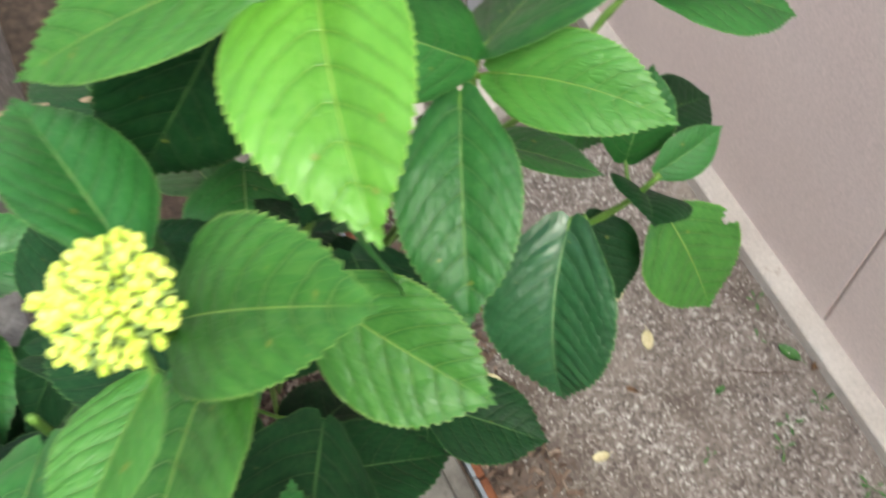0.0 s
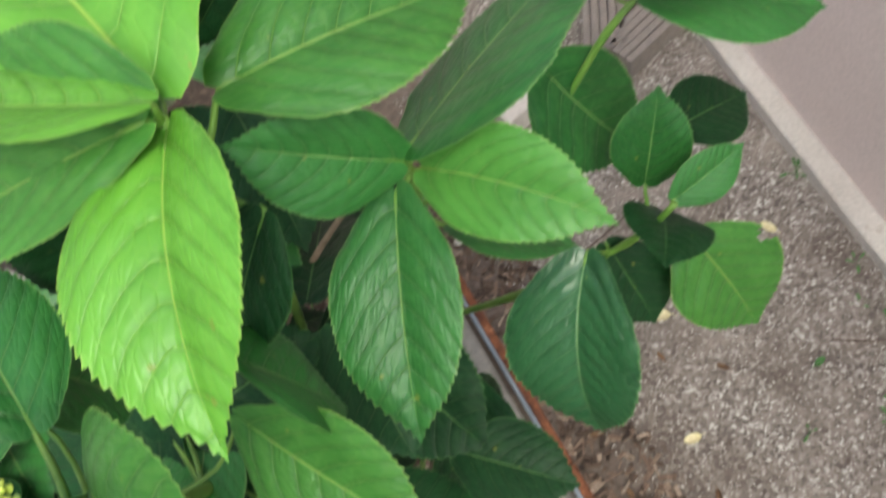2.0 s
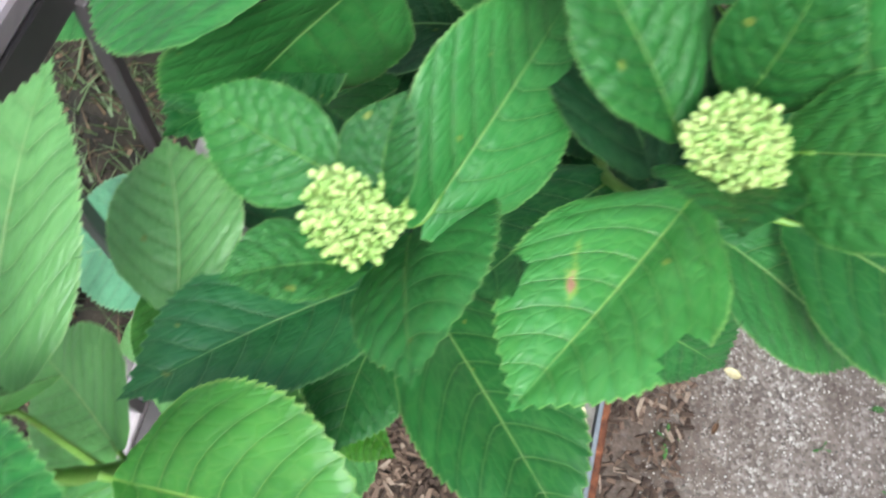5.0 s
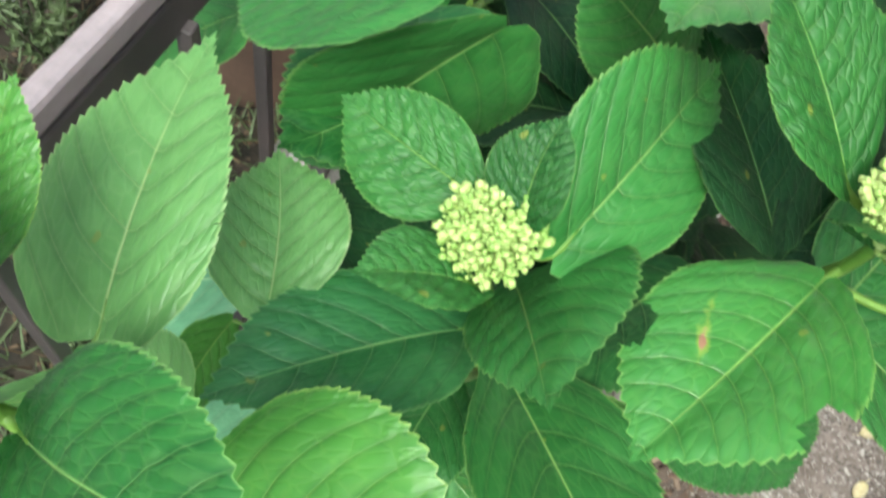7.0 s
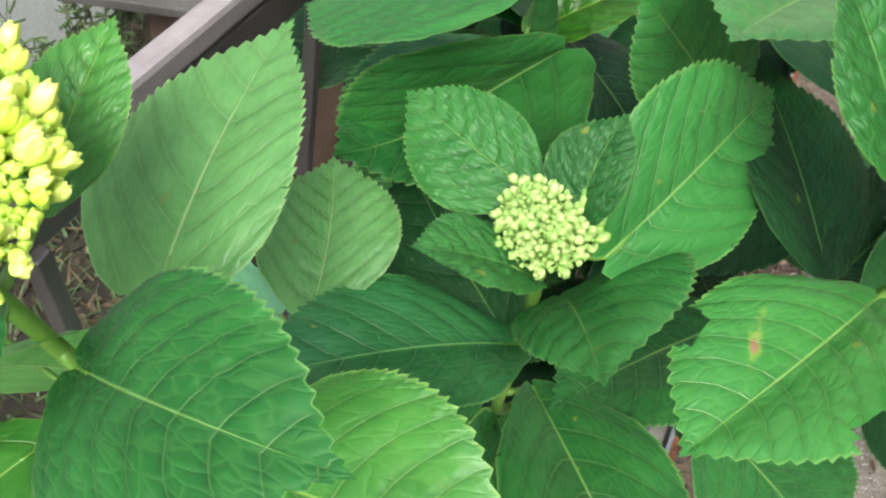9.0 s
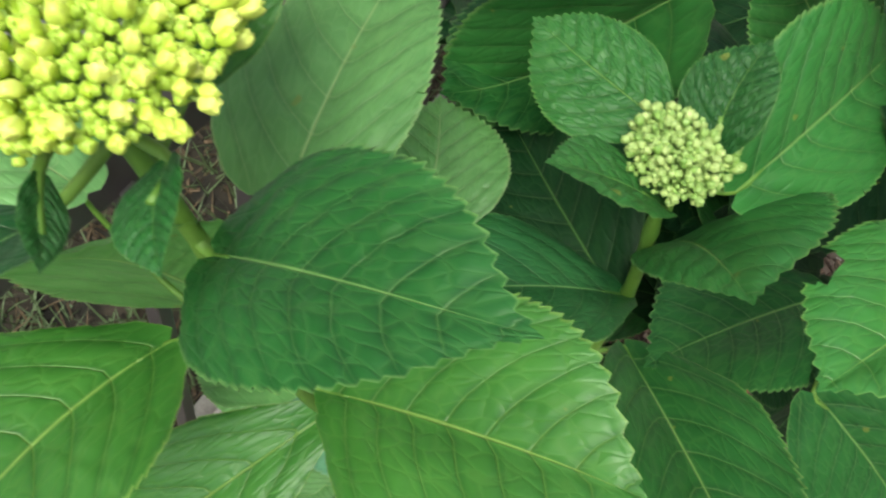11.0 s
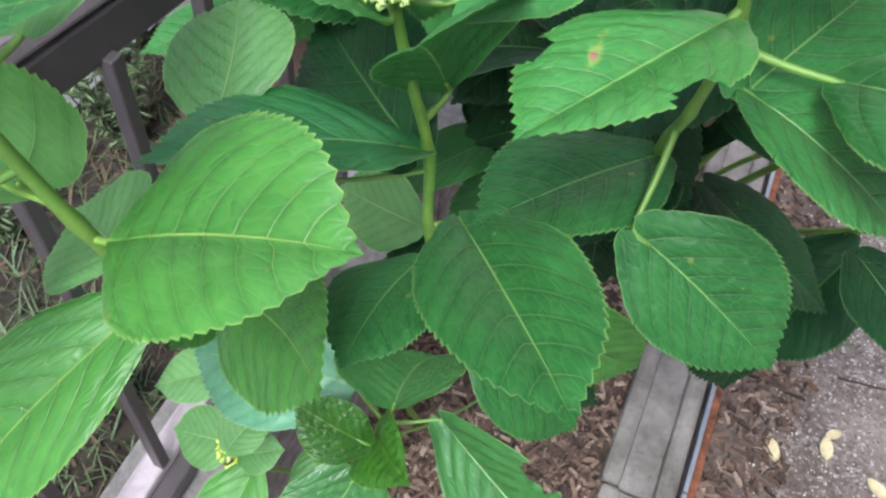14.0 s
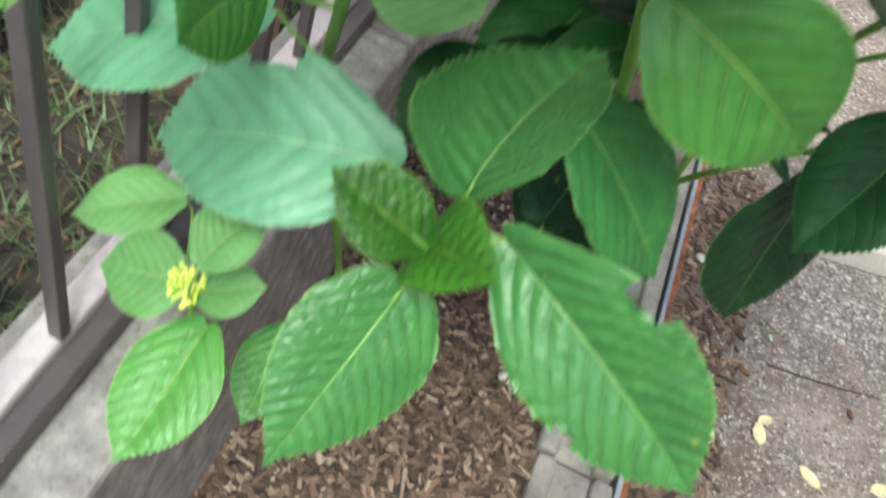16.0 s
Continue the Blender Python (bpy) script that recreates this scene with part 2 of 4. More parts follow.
def railing():
    r = new("railing")
    tagged(r, "dark bronze metal railing with a mauve-brown handrail on a concrete kerb", "railing", kind="structure")
    tilt = pose(-0.452, 0.0, 1.0, -9.2, 0, 0)
    part("handrail", boxed((0.001, -1.3, -0.012), (0.017, 2.4, 0.012), 0.005, tilt), RAIL_PAINT, r, "mauve-brown handrail")
    part("under_rail", boxed((-0.004, -1.3, -0.05), (0.016, 2.4, -0.014), 0.003, tilt), BAR_PAINT, r)
    part("bottom_rail", boxed((-0.456, -1.3, 0.447), (-0.43, 2.4, 0.474), 0.004), PALE_RAIL, r, "pale lilac bottom rail")
    part("bottom_flange", boxed((-0.4295, -1.3, 0.44), (-0.41, 2.4, 0.463), 0.002), BAR_PAINT, r, "dark lower flange")
    for i in range(-12, 25):
        y = 0.0985 * i
        part("baluster", boxed((-0.441, y - 0.006, 0.472), (-0.429, y + 0.006, 1.0 - 0.162 * y - 0.045), 0.0015), BAR_PAINT, r)


railing()

# ---- hydrangea materials ----
def leaf_material(name, low, high, vein, rough=0.38, glow=0.22, ribs=8.0, net=0.75, spot=None, gloss=0.5):
    """Leaf skin laid out along the blade: midrib, side veins with painted pleat shade beside them, a fine net between
    them, mottling and a pale toothed rim.
    """
    m, n, l, b = nodes_of(name)
    lay = n.new("ShaderNodeUVMap")
    lay.uv_map = "blade"
    uv = lay.outputs[0]
    sep = n.new("ShaderNodeSeparateXYZ")
    l.new(uv, sep.inputs[0])
    s, v = sep.outputs[0], sep.outputs[1]
    a = math_node(n, l, "ABSOLUTE", math_node(n, l, "MULTIPLY_ADD", v, 2.0, -1.0))
    rib = n.new("ShaderNodeUVMap")
    rib.uv_map = "ribs"
    lie = n.new("ShaderNodeSeparateXYZ")
    l.new(rib.outputs[0], lie.inputs[0])
    q = lie.outputs[0]
    tri = math_node(n, l, "MULTIPLY", math_node(n, l, "ABSOLUTE", math_node(n, l, "SUBTRACT", math_node(n, l, "FRACT", math_node(n, l, "MULTIPLY", q, ribs)), 0.5)), 2.0)
    side = ramp(n, l, tri, [(0.0, (1, 1, 1)), (0.035, (0.5, 0.5, 0.5)), (0.08, (0, 0, 0))])
    fade = ramp(n, l, a, [(0.0, (1, 1, 1)), (0.75, (0.55, 0.55, 0.55)), (1.0, (0.1, 0.1, 0.1))])
    side = mixed(n, l, 1.0, side, fade, "MULTIPLY")
    wide = math_node(n, l, "DIVIDE", a, math_node(n, l, "MULTIPLY_ADD", s, -0.7, 1.05))
    mid = ramp(n, l, wide, [(0.0, (1, 1, 1)), (0.008, (1, 1, 1)), (0.024, (0, 0, 0))])
    obj = n.new("ShaderNodeTexCoord").outputs["Object"]
    cell = n.new("ShaderNodeCombineXYZ")
    sway = math_node(n, l, "MULTIPLY_ADD", noise_tex(n, l, obj, 90.0, 2.0), 0.9, -0.45)
    l.new(math_node(n, l, "MULTIPLY_ADD", q, ribs * 1.5, sway), cell.inputs[0])
    l.new(math_node(n, l, "MULTIPLY_ADD", lie.outputs[1], 9.0, sway), cell.inputs[1])
    l.new(math_node(n, l, "MULTIPLY", v, 30.0), cell.inputs[2])
    flat = n.new("ShaderNodeVectorMath")
    flat.operation = "MULTIPLY"
    l.new(cell.outputs[0], flat.inputs[0])
    flat.inputs[1].default_value = (1, 1, 0.02)
    vo = n.new("ShaderNodeTexVoronoi")
    vo.feature = "DISTANCE_TO_EDGE"
    vo.inputs["Scale"].default_value = 1.0
    l.new(flat.outputs[0], vo.inputs["Vector"])
    netl = ramp(n, l, vo.outputs["Distance"], [(0.0, (1, 1, 1)), (0.11, (0, 0, 0))])
    dome = ramp(n, l, vo.outputs["Distance"], [(0.0, (0, 0, 0)), (0.16, (0.7, 0.7, 0.7)), (0.4, (1, 1, 1))])
    rnd = n.new("ShaderNodeObjectInfo").outputs["Random"]
    tone = math_node(n, l, "ADD", math_node(n, l, "MULTIPLY", noise_tex(n, l, obj, 38.0, 5.0), 0.75), math_node(n, l, "MULTIPLY", rnd, 0.4))
    # Tone drops close to each side vein, painting the shading of the pleats.
    pleat_shade = ramp(n, l, tri, [(0.1, (1, 1, 1)), (0.45, (0, 0, 0))])
    tone = math_node(n, l, "ADD", tone, math_node(n, l, "MULTIPLY_ADD", noise_tex(n, l, obj, 14.0, 2.0), 0.5, -0.25))
    tone = math_node(n, l, "SUBTRACT", tone, math_node(n, l, "MULTIPLY", pleat_shade, 0.18))
    col = ramp(n, l, tone, [(0.25, tuple(0.82 * c for c in low)), (0.85, tuple(1.08 * c for c in high))])
    pale = tuple(min(1.0, 0.55 * h + 0.45 * w) for h, w in zip(high, vein))
    col = mixed(n, l, math_node(n, l, "MULTIPLY", netl, 0.14 * net), col, pale)
    col = mixed(n, l, math_node(n, l, "MULTIPLY", side, 0.27), col, vein)
    col = mixed(n, l, math_node(n, l, "MULTIPLY", mid, 0.62), col, vein)
    rim = ramp(n, l, a, [(0.965, (0, 0, 0)), (1.0, (1, 1, 1))])
    col = mixed(n, l, math_node(n, l, "MULTIPLY", rim, 0.45), col, vein)
    if spot:
        off = n.new("ShaderNodeVectorMath")
        off.operation = "SUBTRACT"
        l.new(uv, off.inputs[0])
        off.inputs[1].default_value = (spot[0], spot[1], 0)
        part_of = n.new("ShaderNodeSeparateXYZ")
        l.new(off.outputs["Vector"], part_of.inputs[0])
        across = math_node(n, l, "MULTIPLY_ADD", part_of.outputs[0], 0.7, part_of.outputs[1])
        streak = math_node(n, l, "ADD", math_node(n, l, "ABSOLUTE", math_node(n, l, "MULTIPLY", part_of.outputs[0], 0.55)), math_node(n, l, "ABSOLUTE", math_node(n, l, "MULTIPLY", across, 1.3)))
        ragged = math_node(n, l, "MULTIPLY_ADD", noise_tex(n, l, obj, 210.0, 3.0), 0.2, -0.1)
        d = math_node(n, l, "ADD", streak, ragged)
        col = mixed(n, l, ramp(n, l, d, [(0.03, (0.55, 0.55, 0.55)), (0.07, (0, 0, 0))]), col, (0.26, 0.34, 0.06))
        col = mixed(n, l, ramp(n, l, d, [(0.004, (1, 1, 1)), (0.02, (0, 0, 0))]), col, (0.30, 0.16, 0.11))
    fleck = ramp(n, l, noise_tex(n, l, obj, 95.0, 2.0), [(0.735, (0, 0, 0)), (0.76, (1, 1, 1))])
    col = mixed(n, l, math_node(n, l, "MULTIPLY", fleck, 0.5), col, (0.25, 0.26, 0.05))
    l.new(col, b.inputs["Base Color"])
    l.new(math_node(n, l, "MULTIPLY_ADD", noise_tex(n, l, obj, 70.0, 3.0), 0.16, rough - 0.07), b.inputs["Roughness"])
    b.inputs["Specular IOR Level"].default_value = gloss
    h = math_node(n, l, "ADD", math_node(n, l, "MULTIPLY", side, -0.3), math_node(n, l, "MULTIPLY", mid, -0.7))
    h = math_node(n, l, "ADD", h, math_node(n, l, "MULTIPLY", dome, 0.34 * net))
    h = math_node(n, l, "ADD", h, math_node(n, l, "MULTIPLY", noise_tex(n, l, obj, 120.0, 2.0), 0.35 * net))
    blister = ramp(n, l, tri, [(0.0, (0, 0, 0)), (0.6, (1, 1, 1))])
    h = math_node(n, l, "ADD", h, math_node(n, l, "MULTIPLY", blister, 0.3))
    bumped(n, l, b, h, 0.7, 0.0014)
    tr = n.new("ShaderNodeBsdfTranslucent")
    l.new(mixed(n, l, 0.6, col, (0.35, 0.6, 0.05), "MULTIPLY"), tr.inputs["Color"])
    tr.inputs["Color"].default_value = (0.2, 0.4, 0.05, 1)
    mx = n.new("ShaderNodeMixShader")
    mx.inputs[0].default_value = glow
    l.new(b.outputs[0], mx.inputs[1])
    l.new(tr.outputs[0], mx.inputs[2])
    l.new(mx.outputs[0], n["Material Output"].inputs["Surface"])
    return m


LEAF = {
    "young": leaf_material("young_leaf", (0.078, 0.262, 0.020), (0.150, 0.395, 0.046), (0.44, 0.62, 0.122), 0.42, 0.3, gloss=0.55),
    "bright": leaf_material("bright_leaf", (0.045, 0.176, 0.028), (0.090, 0.272, 0.050), (0.40, 0.56, 0.146), 0.4, 0.3, gloss=0.45),
    "mid": leaf_material("green_leaf", (0.019, 0.108, 0.022), (0.041, 0.174, 0.038), (0.30, 0.46, 0.146), 0.43, 0.2, gloss=0.4),
    "deep": leaf_material("deep_green_leaf", (0.014, 0.090, 0.020), (0.032, 0.148, 0.032), (0.27, 0.46, 0.146), 0.47, 0.2, net=0.95, gloss=0.33),
    # Old leaf green, darkened further to paint the shade between the upper leaves.
    "dark": leaf_material("shaded_old_leaf", (0.0045, 0.025, 0.008), (0.010, 0.049, 0.014), (0.12, 0.24, 0.07), 0.5, 0.08, gloss=0.2),
    "blue": leaf_material("bluish_leaf", (0.014, 0.086, 0.025), (0.032, 0.138, 0.042), (0.27, 0.46, 0.17), 0.42, 0.18, gloss=0.45),
    "pale": leaf_material("pale_leaf", (0.150, 0.360, 0.110), (0.230, 0.490, 0.170), (0.55, 0.70, 0.33), 0.42, 0.5, gloss=0.6),
    # Base colour lightened and blued to paint in the sheen of the sky.
    "sheen_pale": leaf_material("sheen_tinted_leaf", (0.080, 0.255, 0.125), (0.135, 0.345, 0.190), (0.35, 0.52, 0.293), 0.46, 0.22, gloss=0.7),
    "quilt": leaf_material("puckered_leaf", (0.015, 0.088, 0.018), (0.036, 0.146, 0.030), (0.22, 0.38, 0.10), 0.47, 0.22, net=1.05, gloss=0.35),
    "ribbed": leaf_material("ribbed_leaf", (0.018, 0.085, 0.018), (0.042, 0.150, 0.034), (0.30, 0.48, 0.16), 0.38, 0.16, ribs=11.0, gloss=0.5),
    "ribbed_dark": leaf_material("dark_ribbed_leaf", (0.012, 0.064, 0.024), (0.026, 0.108, 0.038), (0.28, 0.46, 0.18), 0.34, 0.16, ribs=11.0, gloss=0.8),
    "young_dark": leaf_material("unfolding_leaf", (0.012, 0.062, 0.006), (0.042, 0.150, 0.012), (0.28, 0.42, 0.049), 0.36, 0.25, net=1.2),
    "spotted": leaf_material("spotted_leaf", (0.032, 0.150, 0.028), (0.062, 0.220, 0.048), (0.34, 0.52, 0.146), 0.35, 0.2, net=0.75, spot=(0.53, 0.67), gloss=0.4),
}
STEM = rough_material("green_stem", [(0.3, (0.09, 0.2, 0.03)), (0.7, (0.17, 0.3, 0.05))], 30.0, 0.5, 160.0, 0.2, 0.0006, ((0.14, 0.07, 0.03), 0.66))
WOODY = rough_material("woody_stem", [(0.3, (0.16, 0.11, 0.07)), (0.7, (0.32, 0.23, 0.16))], 40.0, 0.85, 160.0, 0.5, 0.001)


def bud_material(name, low, high):
    """Waxy buds that differ from one to the next, paler towards their tips."""
    m, n, l, b = nodes_of(name)
    co = n.new("ShaderNodeTexCoord").outputs["Object"]
    rnd = n.new("ShaderNodeObjectInfo").outputs["Random"]
    tone = math_node(n, l, "ADD", math_node(n, l, "MULTIPLY", rnd, 0.7), math_node(n, l, "MULTIPLY", noise_tex(n, l, co, 350.0, 3.0), 0.45))
    l.new(ramp(n, l, tone, [(0.15, low), (0.85, high)]), b.inputs["Base Color"])
    b.inputs["Roughness"].default_value = 0.42
    bumped(n, l, b, noise_tex(n, l, co, 500.0, 3.0), 0.15, 0.0003)
    return m


BUD_YELLOW = bud_material("yellow_green_bud", (0.42, 0.56, 0.05), (0.76, 0.8, 0.2))
BUD_YOUNG = bud_material("young_green_bud", (0.36, 0.52, 0.06), (0.6, 0.7, 0.15))
BUD_GREEN = bud_material("pale_green_bud", (0.17, 0.3, 0.06), (0.38, 0.47, 0.17))
PEDICEL = rough_material("pale_pedicel", [(0.3, (0.25, 0.38, 0.08)), (0.7, (0.4, 0.52, 0.15))], 60.0, 0.55, 200.0, 0.1, 0.0003)


# ---- hydrangea ----
def tube(bm, path, radii, sides=7):
    """A round stem along a path of places, closed at its ends."""
    rings = []
    side = Vector((1, 0.3, 0))
    for i, p in enumerate(path):
        d = (path[min(i + 1, len(path) - 1)] - path[max(i - 1, 0)]).normalized()
        side = (side - d * side.dot(d)).normalized()
        up = d.cross(side)
        rings.append([bm.verts.new(p + radii[i] * (math.cos(2 * math.pi * k / sides) * side + math.sin(2 * math.pi * k / sides) * up)) for k in range(sides)])
    for r0, r1 in zip(rings, rings[1:]):
        for k in range(sides):
            bm.faces.new((r0[k], r0[(k + 1) % sides], r1[(k + 1) % sides], r1[k]))
    bm.faces.new(rings[0][::-1])
    bm.faces.new(rings[-1])


def smooth_path(places, steps=6):
    """A rounded line through places."""
    p = [Vector(a) for a in places]
    out = []
    for i in range(len(p) - 1):
        a, b, c, d = p[max(i - 1, 0)], p[i], p[i + 1], p[min(i + 2, len(p) - 1)]
        for k in range(steps):
            t = k / steps
            out.append(0.5 * (2 * b + (c - a) * t + (2 * a - 5 * b + 4 * c - d) * t * t + (3 * b - a - 3 * c + d) * t ** 3))
    return out + [p[-1]]


shrub = new("hydrangea_shrub")
shrub.location = (-0.1, 0.12, 0.03)
tagged(shrub, "leafy green hydrangea shrub with toothed leaves and budding flower heads", "shrub")
HOME = Vector((-0.1, 0.12, 0.03))
STEMS = {}


def stem(key, places, thick=0.0045, material=STEM):
    """A shoot of the shrub, thicker at its foot and swollen at its joints."""
    path = smooth_path(places)
    n = len(path)
    radii = [thick * (1.0 - 0.45 * i / (n - 1)) * (1.25 if i % 6 == 0 and 0 < i < n - 1 else 1.0) for i in range(n)]
    bm = bmesh.new()
    tube(bm, [p - HOME for p in path], radii, 8)
    STEMS[key] = (part("stem", bm, material, shrub, smooth=True), path)


OUTLINE = ((0, .03, .1, .2, .3, .4, .5, .6, .7, .8, .88, .94, 1.0), (0, .3, .6, .85, .965, 1, .975, .9, .77, .54, .27, .085, 0))
PLEAT = {"ribbed": 0.0036, "ribbed_dark": 0.0036, "quilt": 0.0011, "young_dark": 0.0022, "sheen_pale": 0.0009, "deep": 0.0009, "blue": 0.0007}
PUCKER = {"quilt": 0.0011, "deep": 0.0008, "young_dark": 0.001, "ribbed": 0.001, "sheen_pale": 0.0008, "spotted": 0.0008}


def blade(length, widths, arch, bend, fold, peak, seed, kind, bites=(), teeth=30, half=9):
    """A hydrangea leaf: ovate with a drawn-out tip, toothed, arched along its midrib, raised between its side veins. y runs from stalk to tip, z is the upper side."""
    rnd = random.Random(seed)
    ribs = 11 if kind in ("ribbed", "ribbed_dark") else 8
    pleat = PLEAT.get(kind, 0.0005) * length / 0.12
    pucker = PUCKER.get(kind, 0.0005)
    rows = teeth * 3
    wave, ph = rnd.uniform(0.015, 0.04), rnd.uniform(0, 6.3)
    hook, heart, crease = rnd.uniform(-0.04, 0.04), rnd.uniform(0.04, 0.075), rnd.uniform(0.2, 0.34)
    skew = rnd.uniform(-0.04, 0.04)
    bm = bmesh.new()
    uv, rib = bm.loops.layers.uv.new("blade"), bm.loops.layers.uv.new("ribs")
    grid, coords = [], []
    for i in range(rows + 1):
        s = i / rows
        prof = float(np.interp(s ** peak, *OUTLINE))
        tooth = (0.0, 0.55, 1.0)[i % 3]
        line, row = [], []
        for j in range(-half, half + 1):
            v = j / half
            a = abs(v)
            width = widths[1] if v > 0 else widths[0]
            hw = width * prof
            ahead = 0.0
            if a > 0.99 and 0.05 < s < 0.97:
                hw += width * (0.038 * tooth - 0.013) * (0.8 + 0.3 * math.sin(i * 1.7 + seed))
                ahead = 0.016 * tooth * length
            ap = a * prof
            q = s - 0.2 * ap - 0.19 * ap * ap + (skew * min(1.0, 8 * a) if v > 0 else 0.0)
            x = v * hw + 4 * bend * length * s * (1 - s) + hook * length * max(0.0, s - 0.8)
            y = length * s + ahead - heart * length * a * a * math.exp(-(s / 0.09) ** 2) * min(1.0, s / 0.012)
            q += 0.011 * noise.noise(Vector((v * 2.2, s * 5.0, seed * 1.7))) * min(1.0, 3 * a)
            z = 4 * arch * length * s * (1 - s)
            z += fold * hw * (1.25 * a - 0.25 * a * a) + crease * hw * (a - a * a)
            z -= pleat * (0.5 + 0.5 * math.cos(2 * math.pi * (q * ribs - 0.5))) * min(1.0, 3 * a) * (1 - 0.4 * a) * prof
            z += pucker * noise.noise(Vector((x * 260, y * 260, seed * 3.1))) * min(1.0, 4 * a) * prof
            z += 0.05 * width * noise.noise(Vector((x * 38, y * 38, seed * 2.3))) * min(1.0, 2 * a) * prof
            z += wave * width * a * a * a * math.sin(8.0 * s + ph + (1.7 if v > 0 else 0)) * prof
            line.append(bm.verts.new((x, y, z)))
            row.append(((s, v * 0.5 + 0.5), (q, a * prof)))
        grid.append(line)
        coords.append(row)
    for i in range(rows):
        for j in range(2 * half):
            s, v = (i + 0.5) / rows, (j + 0.5 - half) / half
            if any(math.hypot((s - bs) * 1.5, (v - bv) * 0.55) < br + 0.012 * math.sin(9 * s + 11 * v) for bs, bv, br in bites):
                continue
            f = bm.faces.new((grid[i][j], grid[i][j + 1], grid[i + 1][j + 1], grid[i + 1][j]))
            for loop, (ii, jj) in zip(f.loops, ((i, j), (i, j + 1), (i + 1, j + 1), (i + 1, j))):
                loop[uv].uv, loop[rib].uv = coords[ii][jj]
    bmesh.ops.delete(bm, geom=[v for v in bm.verts if not v.link_faces], context="VERTS")
    return bm


NUMBER = [0]


def leaf(stem_key, kind, base, tip, roll, widths, arch, bend=0.0, fold=0.1, peak=1.0, bites=(), label="", stalk=True, teeth=30, half=9):
    """A leaf from base to tip, turned about its midrib by roll (degrees), as wide to each side of it as widths say, that hangs on its shoot by a stalk."""
    NUMBER[0] += 1
    b = Vector(base)
    length = (Vector(tip) - b).length
    d = (Vector(tip) - b) / length
    n0 = Vector((0, 0, 1)) - d * d.z
    n0.normalize()
    left = n0.cross(d)
    n1 = math.cos(radians(roll)) * n0 + math.sin(radians(roll)) * left
    right = d.cross(n1)
    place = Matrix((right, d, n1)).transposed().to_4x4()
    place.translation = b
    bm = blade(length, widths, arch, bend, fold, peak, NUMBER[0], kind, bites, teeth, half)
    host, path = STEMS[stem_key]
    ob = part("leaf", bm, LEAF[kind], host, label, smooth=True)
    ob.matrix_parent_inverse = Matrix.Translation(-HOME)
    ob.matrix_basis = place
    start = (d + 4 * arch * n1 + 4 * bend * right).normalized()
    foot = min(path, key=lambda a: (a - b).length)
    gap = (foot - b).length
    if not stalk or gap > 0.1:
        return ob
    bs = bmesh.new()
    if gap > 0.055:
        foot = min([q for q in path if q.z < b.z - 0.03] or path, key=lambda a: (a - b).length)
        line = [foot, (foot + b) / 2 - Vector((0, 0, 0.15 * gap + 0.01)), b - start * 0.006 - Vector((0, 0, 0.014)), b + start * 0.006 - n1 * 0.001]
        thick = 0.0014
    else:
        line = [foot, (foot + b) / 2 - Vector((0, 0, 0.002)), b - n1 * 0.0008, b + start * 0.012 - n1 * 0.001]
        thick = 0.0019
    tube(bs, [place.inverted() @ a for a in smooth_path(line, 3)], [thick * (1.1 - 0.06 * k) for k in range(10)], 6)
    part("stalk", bs, STEM, ob, smooth=True)
    return ob


def bud_mesh(name, material, length, thick):
    """A four-lobed flower bud on its foot: a short tube, a swollen waist and four lobes that part a little at the tip."""
    bm = bmesh.new()
    rows = [(0.0, 0.34, 0.0), (0.14, 0.62, 0.02), (0.38, 0.96, 0.06), (0.6, 1.0, 0.12), (0.8, 0.74, 0.2), (0.94, 0.42, 0.3)]
    rings = []
    for t, r, lobe in rows:
        ring = []
        for k in range(16):
            a = 2 * math.pi * k / 16
            ridge = math.cos(4 * a)
            ring.append(bm.verts.new((thick * r * (1 + lobe * ridge) * math.cos(a), thick * r * (1 + lobe * ridge) * math.sin(a), length * (t + 0.1 * t * t * max(0.0, ridge)))))
        rings.append(ring)
    for r0, r1 in zip(rings, rings[1:]):
        for k in range(16):
            bm.faces.new((r0[k], r0[(k + 1) % 16], r1[(k + 1) % 16], r1[k]))
    bm.faces.new(rings[0][::-1])
    pit = bm.verts.new((0, 0, length * 0.9))
    for k in range(16):
        bm.faces.new((rings[-1][k], rings[-1][(k + 1) % 16], pit))
    me = bpy.data.meshes.new(name)
    bm.to_mesh(me)
    bm.free()
    for p in me.polygons:
        p.use_smooth = True
    me.materials.append(material)
    return me


